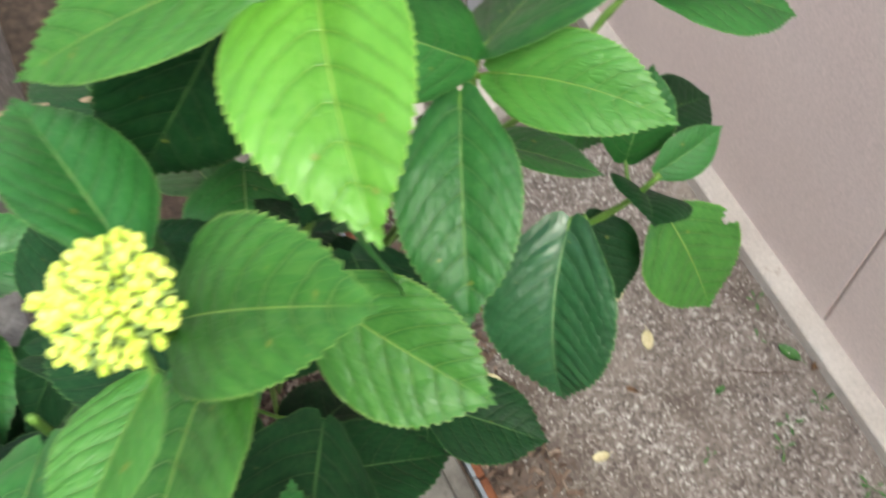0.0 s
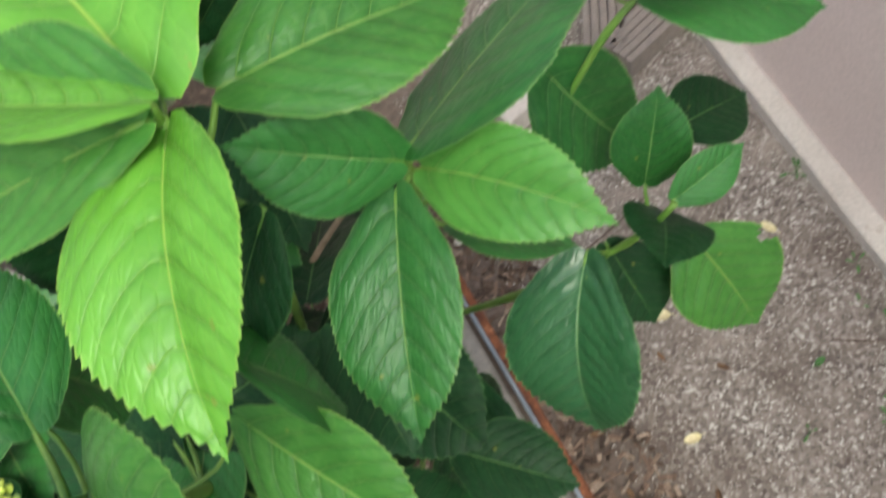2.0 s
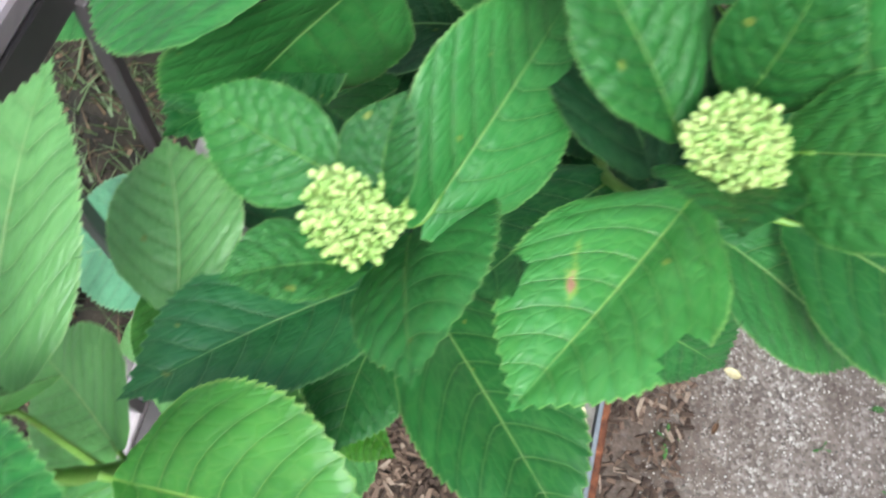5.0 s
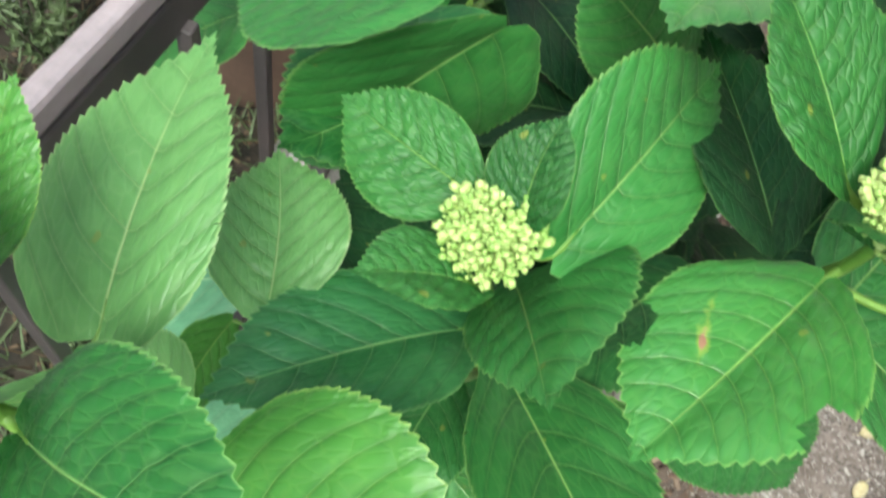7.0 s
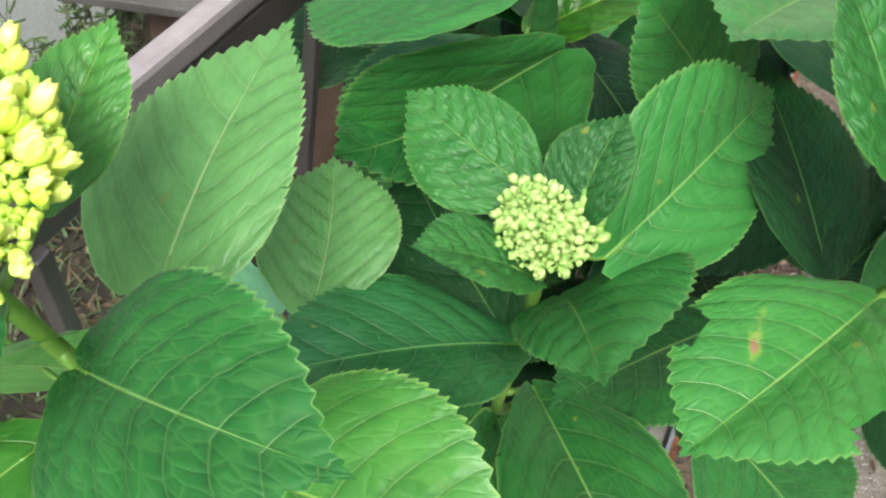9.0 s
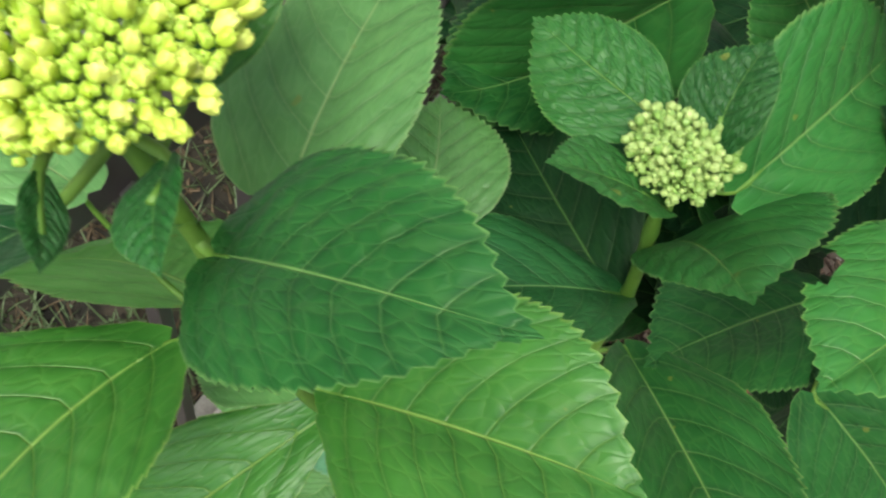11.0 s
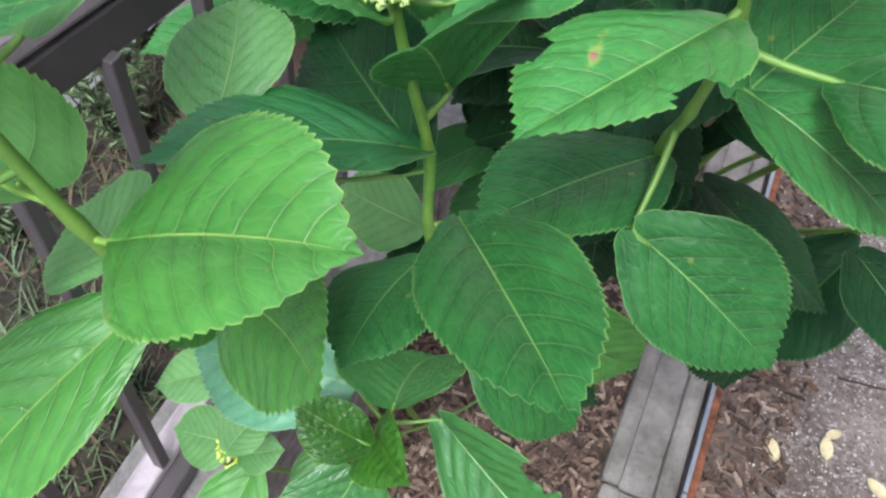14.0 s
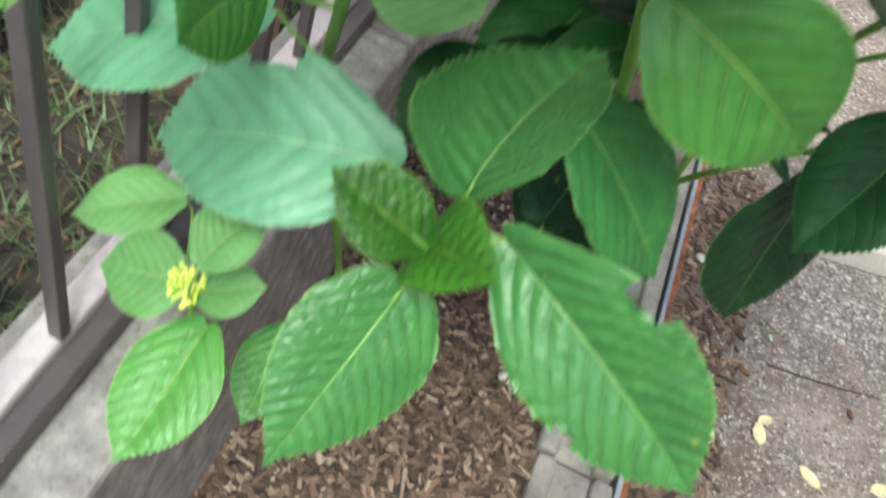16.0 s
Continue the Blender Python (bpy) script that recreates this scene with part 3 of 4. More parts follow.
def flower_head(hub, axis, radius, rise, buds, size, material, small_share=0.4, seed=1, label="", plump=0.3, lumpy=0.1, filler=0, between=None):
    """A domed head of buds on pedicels that spread from the hub."""
    rnd = random.Random(seed)
    hub, axis = Vector(hub), Vector(axis).normalized()
    head = part("pedicels", bmesh.new(), PEDICEL, shrub)
    head.name = "flower_head"
    tagged(head, label)
    turn = axis.to_track_quat("Z", "Y").to_matrix()
    bm = bmesh.new()
    kinds = [(bud_mesh("bud", material, size, size * plump), 1.0), (bud_mesh("bud", material, size * 1.12, size * plump * 1.1), 1.0), (bud_mesh("small_bud", material, size * 0.66, size * plump * 0.8), 0.88)]
    main = [turn @ Vector((0.42 * radius * math.cos(a), 0.42 * radius * math.sin(a), rise * 0.52)) + hub for a in (2 * math.pi * k / 8 for k in range(8))] + [hub + turn @ Vector((0, 0, rise * 0.6))]
    for k in main:
        tube(bm, [hub - HOME, (hub + k) / 2 + axis * 0.002 - HOME, k - HOME], [size * 0.17, size * 0.14, size * 0.12], 6)
    for i in range(buds):
        r = math.sqrt((i + 0.5) / buds)
        a = i * 2.39996 + rnd.uniform(-0.25, 0.25)
        lump = 1.0 + lumpy * math.sin(3 * a + seed) + rnd.uniform(-0.05, 0.04)
        dome = math.cos(r * 1.2)
        which = 2 if rnd.random() < small_share else rnd.choice((0, 1))
        mesh, lift = kinds[which]
        flat = Vector((radius * r * lump * math.cos(a), radius * r * lump * math.sin(a), rise * (0.45 + 0.55 * dome) * lift + rnd.uniform(-0.06, 0.06) * rise))
        out = Vector((flat.x * 1.1, flat.y * 1.1, radius * 1.0 * (0.25 + dome))).normalized()
        out = (out + Vector((rnd.uniform(-0.3, 0.3), rnd.uniform(-0.3, 0.3), rnd.uniform(-0.1, 0.2)))).normalized()
        tip = hub + turn @ flat
        root = min(main, key=lambda k: (k - tip).length)
        tube(bm, [root - HOME, (root + tip) / 2 - (turn @ out) * 0.001 - HOME, tip - HOME], [size * 0.075, size * 0.065, size * 0.07], 4)
        k = rnd.uniform(0.75, 1.2)
        m = Matrix.Translation(tip) @ (turn @ out).to_track_quat("Z", "Y").to_matrix().to_4x4() @ Matrix.Rotation(rnd.uniform(0, 3), 4, "Z") @ Matrix.Diagonal((k, k, k * rnd.uniform(0.85, 1.15), 1))
        ob = new("bud", mesh)
        ob.parent = head
        ob.matrix_parent_inverse = Matrix.Translation(-HOME)
        ob.matrix_basis = m
    if filler:
        verts, faces = [], []
        for i in range(filler):
            r = math.sqrt((i + 0.5) / filler) * 0.96
            a = i * 2.39996 + 0.7
            base = hub + turn @ Vector((radius * r * math.cos(a), radius * r * math.sin(a), rise * (0.34 + 0.55 * math.cos(r * 1.2)) + rnd.uniform(-0.08, 0.05) * rise)) - HOME
            out = (turn @ Vector((rnd.uniform(-0.5, 0.5) + r * math.cos(a) * 0.7, rnd.uniform(-0.5, 0.5) + r * math.sin(a) * 0.7, 1.0))).normalized()
            m = Matrix.Translation(base) @ out.to_track_quat("Z", "Y").to_matrix().to_4x4() @ Matrix.Scale(rnd.uniform(0.6, 1.0), 4)
            k = len(verts)
            verts.extend(m @ v.co for v in kinds[2][0].vertices)
            faces.extend(tuple(k + j for j in p.vertices) for p in kinds[2][0].polygons)
        me = bpy.data.meshes.new("young_buds")
        me.from_pydata(verts, [], faces)
        for p in me.polygons:
            p.use_smooth = True
        me.materials.append(between or BUD_YOUNG)
        young = new("young_bud", me)
        young.parent = head
        tagged(young, "small unopened green buds between the larger ones", kind="stuff")
    bm.to_mesh(head.data)
    bm.free()
    return head



stem("big", [(-0.279, 0.34, 0.02), (-0.28, 0.28, 0.2), (-0.312, 0.25, 0.42), (-0.33, 0.165, 0.62), (-0.292, 0.045, 0.84), (-0.272, -0.028, 0.945), (-0.276, -0.064, 1.01), (-0.284, -0.08, 1.07), (-0.302, -0.088, 1.135), (-0.326, -0.096, 1.203)], 0.0046)
stem("head", [(-0.03, 0.6, 0.02), (-0.08, 0.3, 0.42), (-0.155, 0.12, 0.82), (-0.186, 0.044, 0.95), (-0.192, 0.034, 1.04), (-0.2, 0.022, 1.1), (-0.206, 0.021, 1.135)], 0.004)
stem("spot", [(0.0, 0.62, 0.02), (-0.04, 0.38, 0.42), (-0.08, 0.22, 0.84), (-0.097, 0.136, 0.985), (-0.092, 0.092, 1.06), (-0.09, 0.067, 1.13), (-0.1, 0.05, 1.185)], 0.004)
stem("node", [(-0.1, 0.72, 0.02), (-0.02, 0.55, 0.5), (0.1, 0.36, 0.95), (0.133, 0.3, 1.12), (0.14, 0.293, 1.17)], 0.005)
stem("yellow", [(-0.12, 0.66, 0.02), (-0.05, 0.5, 0.6), (0.045, 0.32, 1.1), (0.066, 0.275, 1.3)], 0.005)
stem("cross", [(-0.14, 0.6, 0.02), (-0.12, 0.45, 0.6), (-0.06, 0.25, 1.05), (-0.05, 0.205, 1.2), (-0.053, 0.182, 1.272)], 0.005)
stem("path", [(-0.08, 0.78, 0.02), (0.03, 0.6, 0.4), (0.18, 0.38, 0.78), (0.27, 0.32, 0.89), (0.305, 0.303, 0.945)], 0.0045)
stem("low", [(-0.278, 0.29, 0.02), (-0.246, 0.11, 0.4), (-0.218, 0.055, 0.63), (-0.212, 0.038, 0.72)], 0.0045)
stem("small", [(-0.3, 0.26, 0.02), (-0.315, 0.11, 0.32), (-0.335, 0.03, 0.5), (-0.337, 0.006, 0.598)], 0.0035)
stem("back", [(-0.2, 0.55, 0.02), (-0.22, 0.45, 0.5), (-0.24, 0.36, 0.85), (-0.25, 0.33, 1.0)], 0.0045)
stem("far", [(-0.1, 0.85, 0.02), (0.06, 0.7, 0.5), (0.24, 0.47, 0.85), (0.33, 0.43, 1.0), (0.36, 0.43, 1.02)], 0.0045)
stem("west", [(-0.2, 0.62, 0.02), (-0.19, 0.45, 0.6), (-0.155, 0.28, 1.0), (-0.143, 0.247, 1.12)], 0.0045)
stem("old", [(-0.1, 0.7, 0.02), (-0.07, 0.5, 0.6), (-0.028, 0.418, 0.85), (0.043, 0.4, 0.97), (0.1, 0.4, 1.02)], 0.0042, WOODY)
stem("dry", [(-0.2, 0.75, 0.02), (-0.2, 0.64, 0.7), (-0.164, 0.573, 1.0), (-0.062, 0.513, 1.05), (-0.011, 0.488, 1.1)], 0.004, WOODY)

flower_head((-0.326, -0.096, 1.198), (-0.1, 0.02, 1), 0.0365, 0.031, 330, 0.0064, BUD_YELLOW, 0.45, 3, "large yellow-green domed flower head of opening buds", 0.3, filler=1100)
flower_head((-0.206, 0.0215, 1.135), (-0.05, -0.2, 1), 0.0165, 0.014, 290, 0.0031, BUD_GREEN, 0.45, 5, "small pale green flower head of tight buds", 0.4, 0.04, filler=260, between=BUD_GREEN)
flower_head((-0.1025, 0.047, 1.19), (0.0, -0.15, 1), 0.0158, 0.013, 270, 0.0031, BUD_GREEN, 0.45, 7, "small pale green flower head of tight buds", 0.4, 0.04, filler=260, between=BUD_GREEN)
flower_head((-0.053, 0.18, 1.268), (0.0, -0.25, 1), 0.0215, 0.021, 230, 0.0048, BUD_YELLOW, 0.4, 11, "yellow-green flower head of closed buds", 0.36, 0.05, filler=240, between=BUD_GREEN)
flower_head((-0.337, 0.004, 0.601), (0.05, -0.3, 1), 0.0115, 0.016, 80, 0.0038, BUD_YELLOW, 0.5, 13, "tiny yellow-green flower head", 0.38)


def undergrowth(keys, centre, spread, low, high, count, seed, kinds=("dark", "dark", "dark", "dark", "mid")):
    """Older leaves lower down on the shoots; the shade of the upper ones is put into their dark colour."""
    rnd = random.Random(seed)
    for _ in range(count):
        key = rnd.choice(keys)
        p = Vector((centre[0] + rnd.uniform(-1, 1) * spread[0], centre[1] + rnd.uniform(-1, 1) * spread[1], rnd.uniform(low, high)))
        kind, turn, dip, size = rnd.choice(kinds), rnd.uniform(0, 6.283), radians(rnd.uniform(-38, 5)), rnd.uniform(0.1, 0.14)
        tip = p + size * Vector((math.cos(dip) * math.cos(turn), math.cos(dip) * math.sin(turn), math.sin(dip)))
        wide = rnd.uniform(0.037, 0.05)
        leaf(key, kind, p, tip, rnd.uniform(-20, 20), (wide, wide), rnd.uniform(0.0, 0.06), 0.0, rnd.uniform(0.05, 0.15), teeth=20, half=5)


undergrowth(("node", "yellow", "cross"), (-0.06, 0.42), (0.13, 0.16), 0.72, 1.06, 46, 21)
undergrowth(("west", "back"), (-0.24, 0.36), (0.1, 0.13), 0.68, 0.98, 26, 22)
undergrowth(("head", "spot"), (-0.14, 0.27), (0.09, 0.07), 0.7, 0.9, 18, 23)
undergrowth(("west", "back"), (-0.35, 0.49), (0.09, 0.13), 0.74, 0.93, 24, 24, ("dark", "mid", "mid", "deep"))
leaf("yellow", "young", (0.067, 0.274, 1.297), (0.035, 0.155, 1.273), -11, (0.034, 0.039), 0.087, 0.016, 0.25, 1.01)
leaf("yellow", "young", (0.068, 0.271, 1.314), (-0.014, 0.323, 1.327), -28, (0.034, 0.033), -0.011, -0.018, 0.11, 1.05)
leaf("yellow", "bright", (0.059, 0.301, 1.278), (-0.036, 0.368, 1.221), -35, (0.043, 0.043), 0.083, 0.005, 0.00, 1.03)
leaf("yellow", "bright", (0.085, 0.309, 1.266), (0.208, 0.312, 1.241), -8, (0.043, 0.043), 0.044, -0.001, 0.12, 1.05)
leaf("node", "mid", (0.143, 0.289, 1.190), (0.281, 0.339, 1.200), 31, (0.047, 0.051), 0.026, 0.001, -0.08, 0.99)
leaf("node", "bright", (0.146, 0.284, 1.176), (0.206, 0.199, 1.186), -29, (0.027, 0.027), 0.074, -0.038, 0.19, 1.00)
leaf("node", "mid", (0.128, 0.285, 1.169), (0.076, 0.182, 1.118), -3, (0.032, 0.036), 0.064, 0.002, 0.17, 1.09)
leaf("node", "mid", (0.138, 0.287, 1.187), (0.071, 0.299, 1.248), 66, (0.030, 0.027), 0.035, 0.004, 0.15, 0.99)
leaf("yellow", "dark", (0.074, 0.270, 1.229), (0.020, 0.248, 1.170), 13, (0.026, 0.027), 0.034, 0.003, 0.09, 1.00)
leaf("yellow", "mid", (0.034, 0.222, 1.213), (0.052, 0.216, 1.123), 22, (0.030, 0.030), 0.012, -0.000, 0.06, 0.99)
leaf("cross", "bright", (0.008, 0.227, 1.158), (0.065, 0.131, 1.143), -30, (0.032, 0.036), 0.010, 0.012, 0.11, 1.26)
leaf("cross", "bright", (-0.047, 0.210, 1.202), (0.029, 0.130, 1.281), -23, (0.036, 0.034), 0.081, -0.004, 0.21, 1.06)
leaf("cross", "bright", (-0.038, 0.188, 1.198), (-0.094, 0.094, 1.218), -21, (0.038, 0.037), 0.012, 0.028, 0.13, 1.09)
leaf("cross", "bright", (-0.048, 0.145, 1.281), (-0.089, 0.103, 1.276), -18, (0.019, 0.020), 0.035, -0.007, 0.20, 0.96)
leaf("cross", "mid", (-0.139, 0.226, 1.125), (-0.181, 0.087, 1.184), -11, (0.041, 0.043), 0.015, 0.001, 0.21, 1.05)
leaf("west", "deep", (-0.248, 0.173, 1.062), (-0.302, 0.060, 1.066), 15, (0.032, 0.045), -0.074, -0.045, 0.05, 1.27)
leaf("head", "quilt", (-0.214, 0.033, 1.138), (-0.272, 0.050, 1.138), 31, (0.023, 0.019), 0.008, -0.016, -0.02, 1.09)
leaf("head", "mid", (-0.184, 0.027, 1.133), (-0.153, 0.124, 1.145), -37, (0.035, 0.031), 0.050, -0.019, 0.11, 1.05)
leaf("head", "quilt", (-0.198, 0.024, 1.145), (-0.199, 0.054, 1.170), 25, (0.016, 0.014), 0.071, -0.044, 0.19, 1.01)
leaf("head", "quilt", (-0.201, 0.006, 1.133), (-0.240, -0.016, 1.151), -18, (0.016, 0.018), 0.049, 0.028, 0.13, 1.12)
leaf("head", "mid", (-0.189, 0.043, 1.072), (-0.174, -0.036, 1.165), -39, (0.042, 0.022), 0.054, -0.015, 0.08, 1.19)
leaf("head", "blue", (-0.195, 0.031, 1.043), (-0.279, -0.051, 1.075), -17, (0.036, 0.035), 0.074, -0.020, 0.18, 1.16)
leaf("big", "pale", (-0.298, -0.060, 1.138), (-0.313, 0.041, 1.156), 21, (0.038, 0.031), 0.034, -0.015, 0.06, 0.78)
leaf("head", "pale", (-0.274, -0.007, 1.058), (-0.302, 0.061, 1.065), 14, (0.029, 0.031), 0.013, 0.045, 0.18, 1.04)
leaf("big", "bright", (-0.323, -0.067, 1.173), (-0.328, -0.023, 1.200), 12, (0.017, 0.017), 0.029, 0.000, 0.10, 1.01)
leaf("big", "deep", (-0.298, -0.092, 1.149), (-0.217, -0.104, 1.216), -15, (0.031, 0.029), 0.076, 0.018, 0.16, 1.05)
leaf("big", "bright", (-0.270, -0.078, 1.065), (-0.169, -0.076, 1.120), -11, (0.043, 0.044), 0.049, -0.006, 0.26, 1.39)
leaf("big", "bright", (-0.314, -0.099, 1.090), (-0.317, -0.208, 1.098), -12, (0.035, 0.045), 0.057, 0.052, 0.07, 1.15)
leaf("big", "bright", (-0.276, -0.068, 1.004), (-0.345, -0.171, 0.904), 13, (0.032, 0.032), 0.104, -0.013, 0.18, 1.03)
leaf("big", "pale", (-0.325, -0.062, 1.044), (-0.318, -0.136, 1.183), -36, (0.046, 0.042), 0.064, 0.021, 0.06, 0.87)
leaf("big", "blue", (-0.320, -0.120, 1.181), (-0.331, -0.172, 1.206), -23, (0.018, 0.019), -0.041, -0.026, 0.23, 0.91)
leaf("big", "pale", (-0.355, -0.081, 1.115), (-0.434, -0.078, 1.106), -2, (0.026, 0.026), 0.029, 0.004, 0.10, 0.99)
leaf("big", "deep", (-0.298, -0.102, 1.200), (-0.282, -0.124, 1.201), -43, (0.009, 0.010), 0.088, 0.026, 0.22, 0.98)
leaf("big", "deep", (-0.314, -0.119, 1.202), (-0.302, -0.134, 1.197), 54, (0.006, 0.006), 0.019, -0.002, 0.08, 0.99)
leaf("spot", "spotted", (-0.095, 0.059, 1.136), (-0.143, -0.030, 1.137), -22, (0.037, 0.036), 0.012, -0.016, 0.18, 1.15, bites=((0.64, 1.0, 0.13), (0.55, -1.0, 0.13)), label="toothed green leaf with a brown spot and eaten edges")
leaf("spot", "quilt", (-0.096, 0.046, 1.176), (-0.108, 0.008, 1.223), -22, (0.020, 0.022), 0.066, 0.025, 0.17, 0.97)
leaf("spot", "quilt", (-0.089, 0.049, 1.199), (-0.049, 0.026, 1.263), -42, (0.021, 0.025), 0.081, 0.005, 0.11, 0.94)
leaf("spot", "quilt", (-0.100, 0.068, 1.192), (-0.103, 0.080, 1.252), 33, (0.018, 0.020), 0.036, 0.025, 0.19, 0.92)
leaf("spot", "quilt", (-0.118, 0.053, 1.189), (-0.166, 0.084, 1.225), -2, (0.023, 0.028), 0.017, 0.030, 0.14, 1.18)
leaf("spot", "mid", (-0.070, 0.070, 1.187), (-0.049, 0.094, 1.267), -13, (0.035, 0.034), -0.011, 0.017, 0.05, 0.95)
leaf("spot", "mid", (-0.048, 0.069, 1.119), (0.022, 0.005, 1.167), -26, (0.039, 0.033), 0.002, -0.041, 0.09, 1.17)
leaf("west", "deep", (-0.252, 0.088, 1.165), (-0.340, 0.099, 1.102), -7, (0.038, 0.037), 0.010, 0.015, -0.12, 0.99)
leaf("west", "mid", (-0.453, 0.307, 0.816), (-0.520, 0.208, 0.814), -3, (0.040, 0.038), 0.009, -0.012, 0.07, 0.92)
leaf("head", "mid", (-0.177, 0.045, 0.987), (-0.089, -0.060, 1.036), -7, (0.037, 0.040), 0.018, -0.002, 0.30, 1.24)
leaf("spot", "deep", (-0.095, 0.060, 1.008), (-0.002, 0.061, 0.940), -51, (0.039, 0.035), 0.037, -0.024, 0.09, 0.99)
leaf("spot", "deep", (-0.097, 0.131, 0.988), (-0.168, 0.033, 0.998), -10, (0.041, 0.042), 0.029, 0.005, 0.07, 1.04)
leaf("head", "dark", (-0.197, 0.033, 1.038), (-0.286, 0.107, 1.029), 40, (0.039, 0.039), 0.045, -0.003, 0.11, 1.01)
leaf("big", "bright", (-0.273, -0.024, 0.950), (-0.181, -0.090, 1.031), -46, (0.038, 0.037), -0.043, -0.035, 0.06, 0.93)
leaf("head", "deep", (-0.193, 0.040, 0.946), (-0.201, -0.039, 0.950), -13, (0.032, 0.031), 0.050, 0.037, -0.02, 1.10)
leaf("big", "bright", (-0.343, 0.068, 0.800), (-0.342, -0.015, 0.812), 51, (0.026, 0.026), -0.056, 0.025, -0.00, 1.05)
leaf("low", "bright", (-0.160, 0.076, 0.883), (-0.055, 0.104, 0.821), -79, (0.045, 0.044), 0.100, -0.050, 0.19, 1.00)
leaf("low", "deep", (-0.173, 0.106, 0.787), (-0.075, 0.103, 0.694), -19, (0.045, 0.044), 0.056, -0.007, 0.15, 1.03)
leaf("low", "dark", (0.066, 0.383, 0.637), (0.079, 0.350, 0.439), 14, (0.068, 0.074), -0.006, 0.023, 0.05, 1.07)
leaf("low", "sheen_pale", (-0.242, 0.047, 0.742), (-0.386, 0.042, 0.681), 42, (0.048, 0.050), 0.127, 0.030, 0.18, 1.00, bites=((0.44, 1.0, 0.16),))
leaf("low", "ribbed", (-0.202, 0.033, 0.757), (-0.172, 0.025, 0.879), 50, (0.042, 0.049), 0.064, 0.011, 0.25, 0.95)
leaf("low", "young_dark", (-0.208, 0.010, 0.736), (-0.268, 0.007, 0.762), 34, (0.024, 0.023), 0.032, -0.019, 0.45, 1.08)
leaf("low", "young_dark", (-0.210, 0.024, 0.721), (-0.166, -0.014, 0.762), -43, (0.028, 0.027), 0.062, -0.005, 0.45, 0.96)
leaf("low", "ribbed", (-0.210, -0.007, 0.717), (-0.235, -0.095, 0.638), 38, (0.045, 0.042), 0.015, 0.004, 0.04, 0.78)
leaf("low", "ribbed", (-0.171, 0.059, 0.714), (-0.006, 0.001, 0.649), -66, (0.057, 0.050), 0.047, -0.039, 0.24, 1.12, bites=((0.36, -1.0, 0.13), (0.6, 1.0, 0.07)))
leaf("small", "pale", (-0.382, 0.075, 0.593), (-0.447, 0.037, 0.568), 8, (0.028, 0.028), 0.041, 0.003, 0.13, 1.01)
leaf("small", "pale", (-0.341, 0.010, 0.600), (-0.403, 0.006, 0.579), 39, (0.029, 0.029), 0.037, 0.006, 0.09, 0.97)
leaf("small", "pale", (-0.321, -0.018, 0.666), (-0.303, 0.026, 0.684), -9, (0.021, 0.019), 0.067, -0.026, 0.19, 1.02)
leaf("small", "pale", (-0.329, -0.000, 0.609), (-0.289, 0.015, 0.629), -17, (0.019, 0.019), 0.025, -0.000, 0.09, 1.04)
leaf("small", "bright", (-0.325, 0.011, 0.560), (-0.333, -0.086, 0.518), 2, (0.033, 0.035), 0.011, -0.025, 0.11, 0.99)
leaf("low", "bright", (-0.289, 0.090, 0.481), (-0.286, 0.009, 0.449), 1, (0.028, 0.028), 0.025, -0.004, 0.09, 1.01)
leaf("big", "sheen_pale", (-0.361, 0.126, 0.739), (-0.498, 0.091, 0.652), 17, (0.057, 0.056), 0.040, -0.002, 0.11, 1.01)
leaf("path", "ribbed_dark", (0.238, 0.325, 0.904), (0.182, 0.231, 0.764), -23, (0.060, 0.061), 0.147, 0.018, 0.26, 1.00)
leaf("path", "dark", (0.259, 0.334, 0.881), (0.271, 0.281, 0.796), -18, (0.035, 0.034), 0.039, -0.004, 0.11, 1.01)
leaf("path", "bright", (0.314, 0.295, 0.893), (0.347, 0.241, 0.773), -31, (0.051, 0.047), 0.039, -0.018, 0.06, 0.93, bites=((0.3, -1.0, 0.1),))
leaf("path", "mid", (0.309, 0.311, 0.936), (0.372, 0.314, 0.955), -53, (0.021, 0.022), 0.032, 0.003, 0.11, 1.00)
leaf("path", "dark", (0.308, 0.326, 0.896), (0.264, 0.256, 0.964), 21, (0.036, 0.035), 0.049, -0.003, 0.14, 0.99)
leaf("path", "mid", (0.306, 0.347, 0.912), (0.335, 0.368, 0.998), -22, (0.031, 0.031), 0.028, 0.001, 0.10, 1.01)
leaf("path", "dark", (0.357, 0.385, 0.898), (0.449, 0.405, 0.852), -20, (0.034, 0.035), 0.027, 0.001, 0.09, 1.00)
leaf("node", "mid", (0.280, 0.442, 0.980), (0.341, 0.405, 0.853), -42, (0.049, 0.055), -0.009, 0.027, 0.00, 0.91)
leaf("far", "mid", (0.361, 0.431, 1.019), (0.480, 0.364, 0.976), -4, (0.050, 0.048), 0.048, -0.007, 0.16, 1.08)
leaf("cross", "mid", (-0.070, 0.283, 1.233), (-0.045, 0.275, 1.132), 17, (0.033, 0.034), 0.039, 0.002, 0.06, 1.02)
leaf("cross", "mid", (-0.051, 0.296, 1.032), (-0.077, 0.204, 1.056), 14, (0.028, 0.029), 0.013, 0.013, 0.08, 1.07)
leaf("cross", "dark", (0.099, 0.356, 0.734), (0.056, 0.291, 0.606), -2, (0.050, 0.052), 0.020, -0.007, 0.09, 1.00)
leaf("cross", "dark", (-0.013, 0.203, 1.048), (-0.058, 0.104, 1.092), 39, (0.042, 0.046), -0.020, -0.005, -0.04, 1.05)
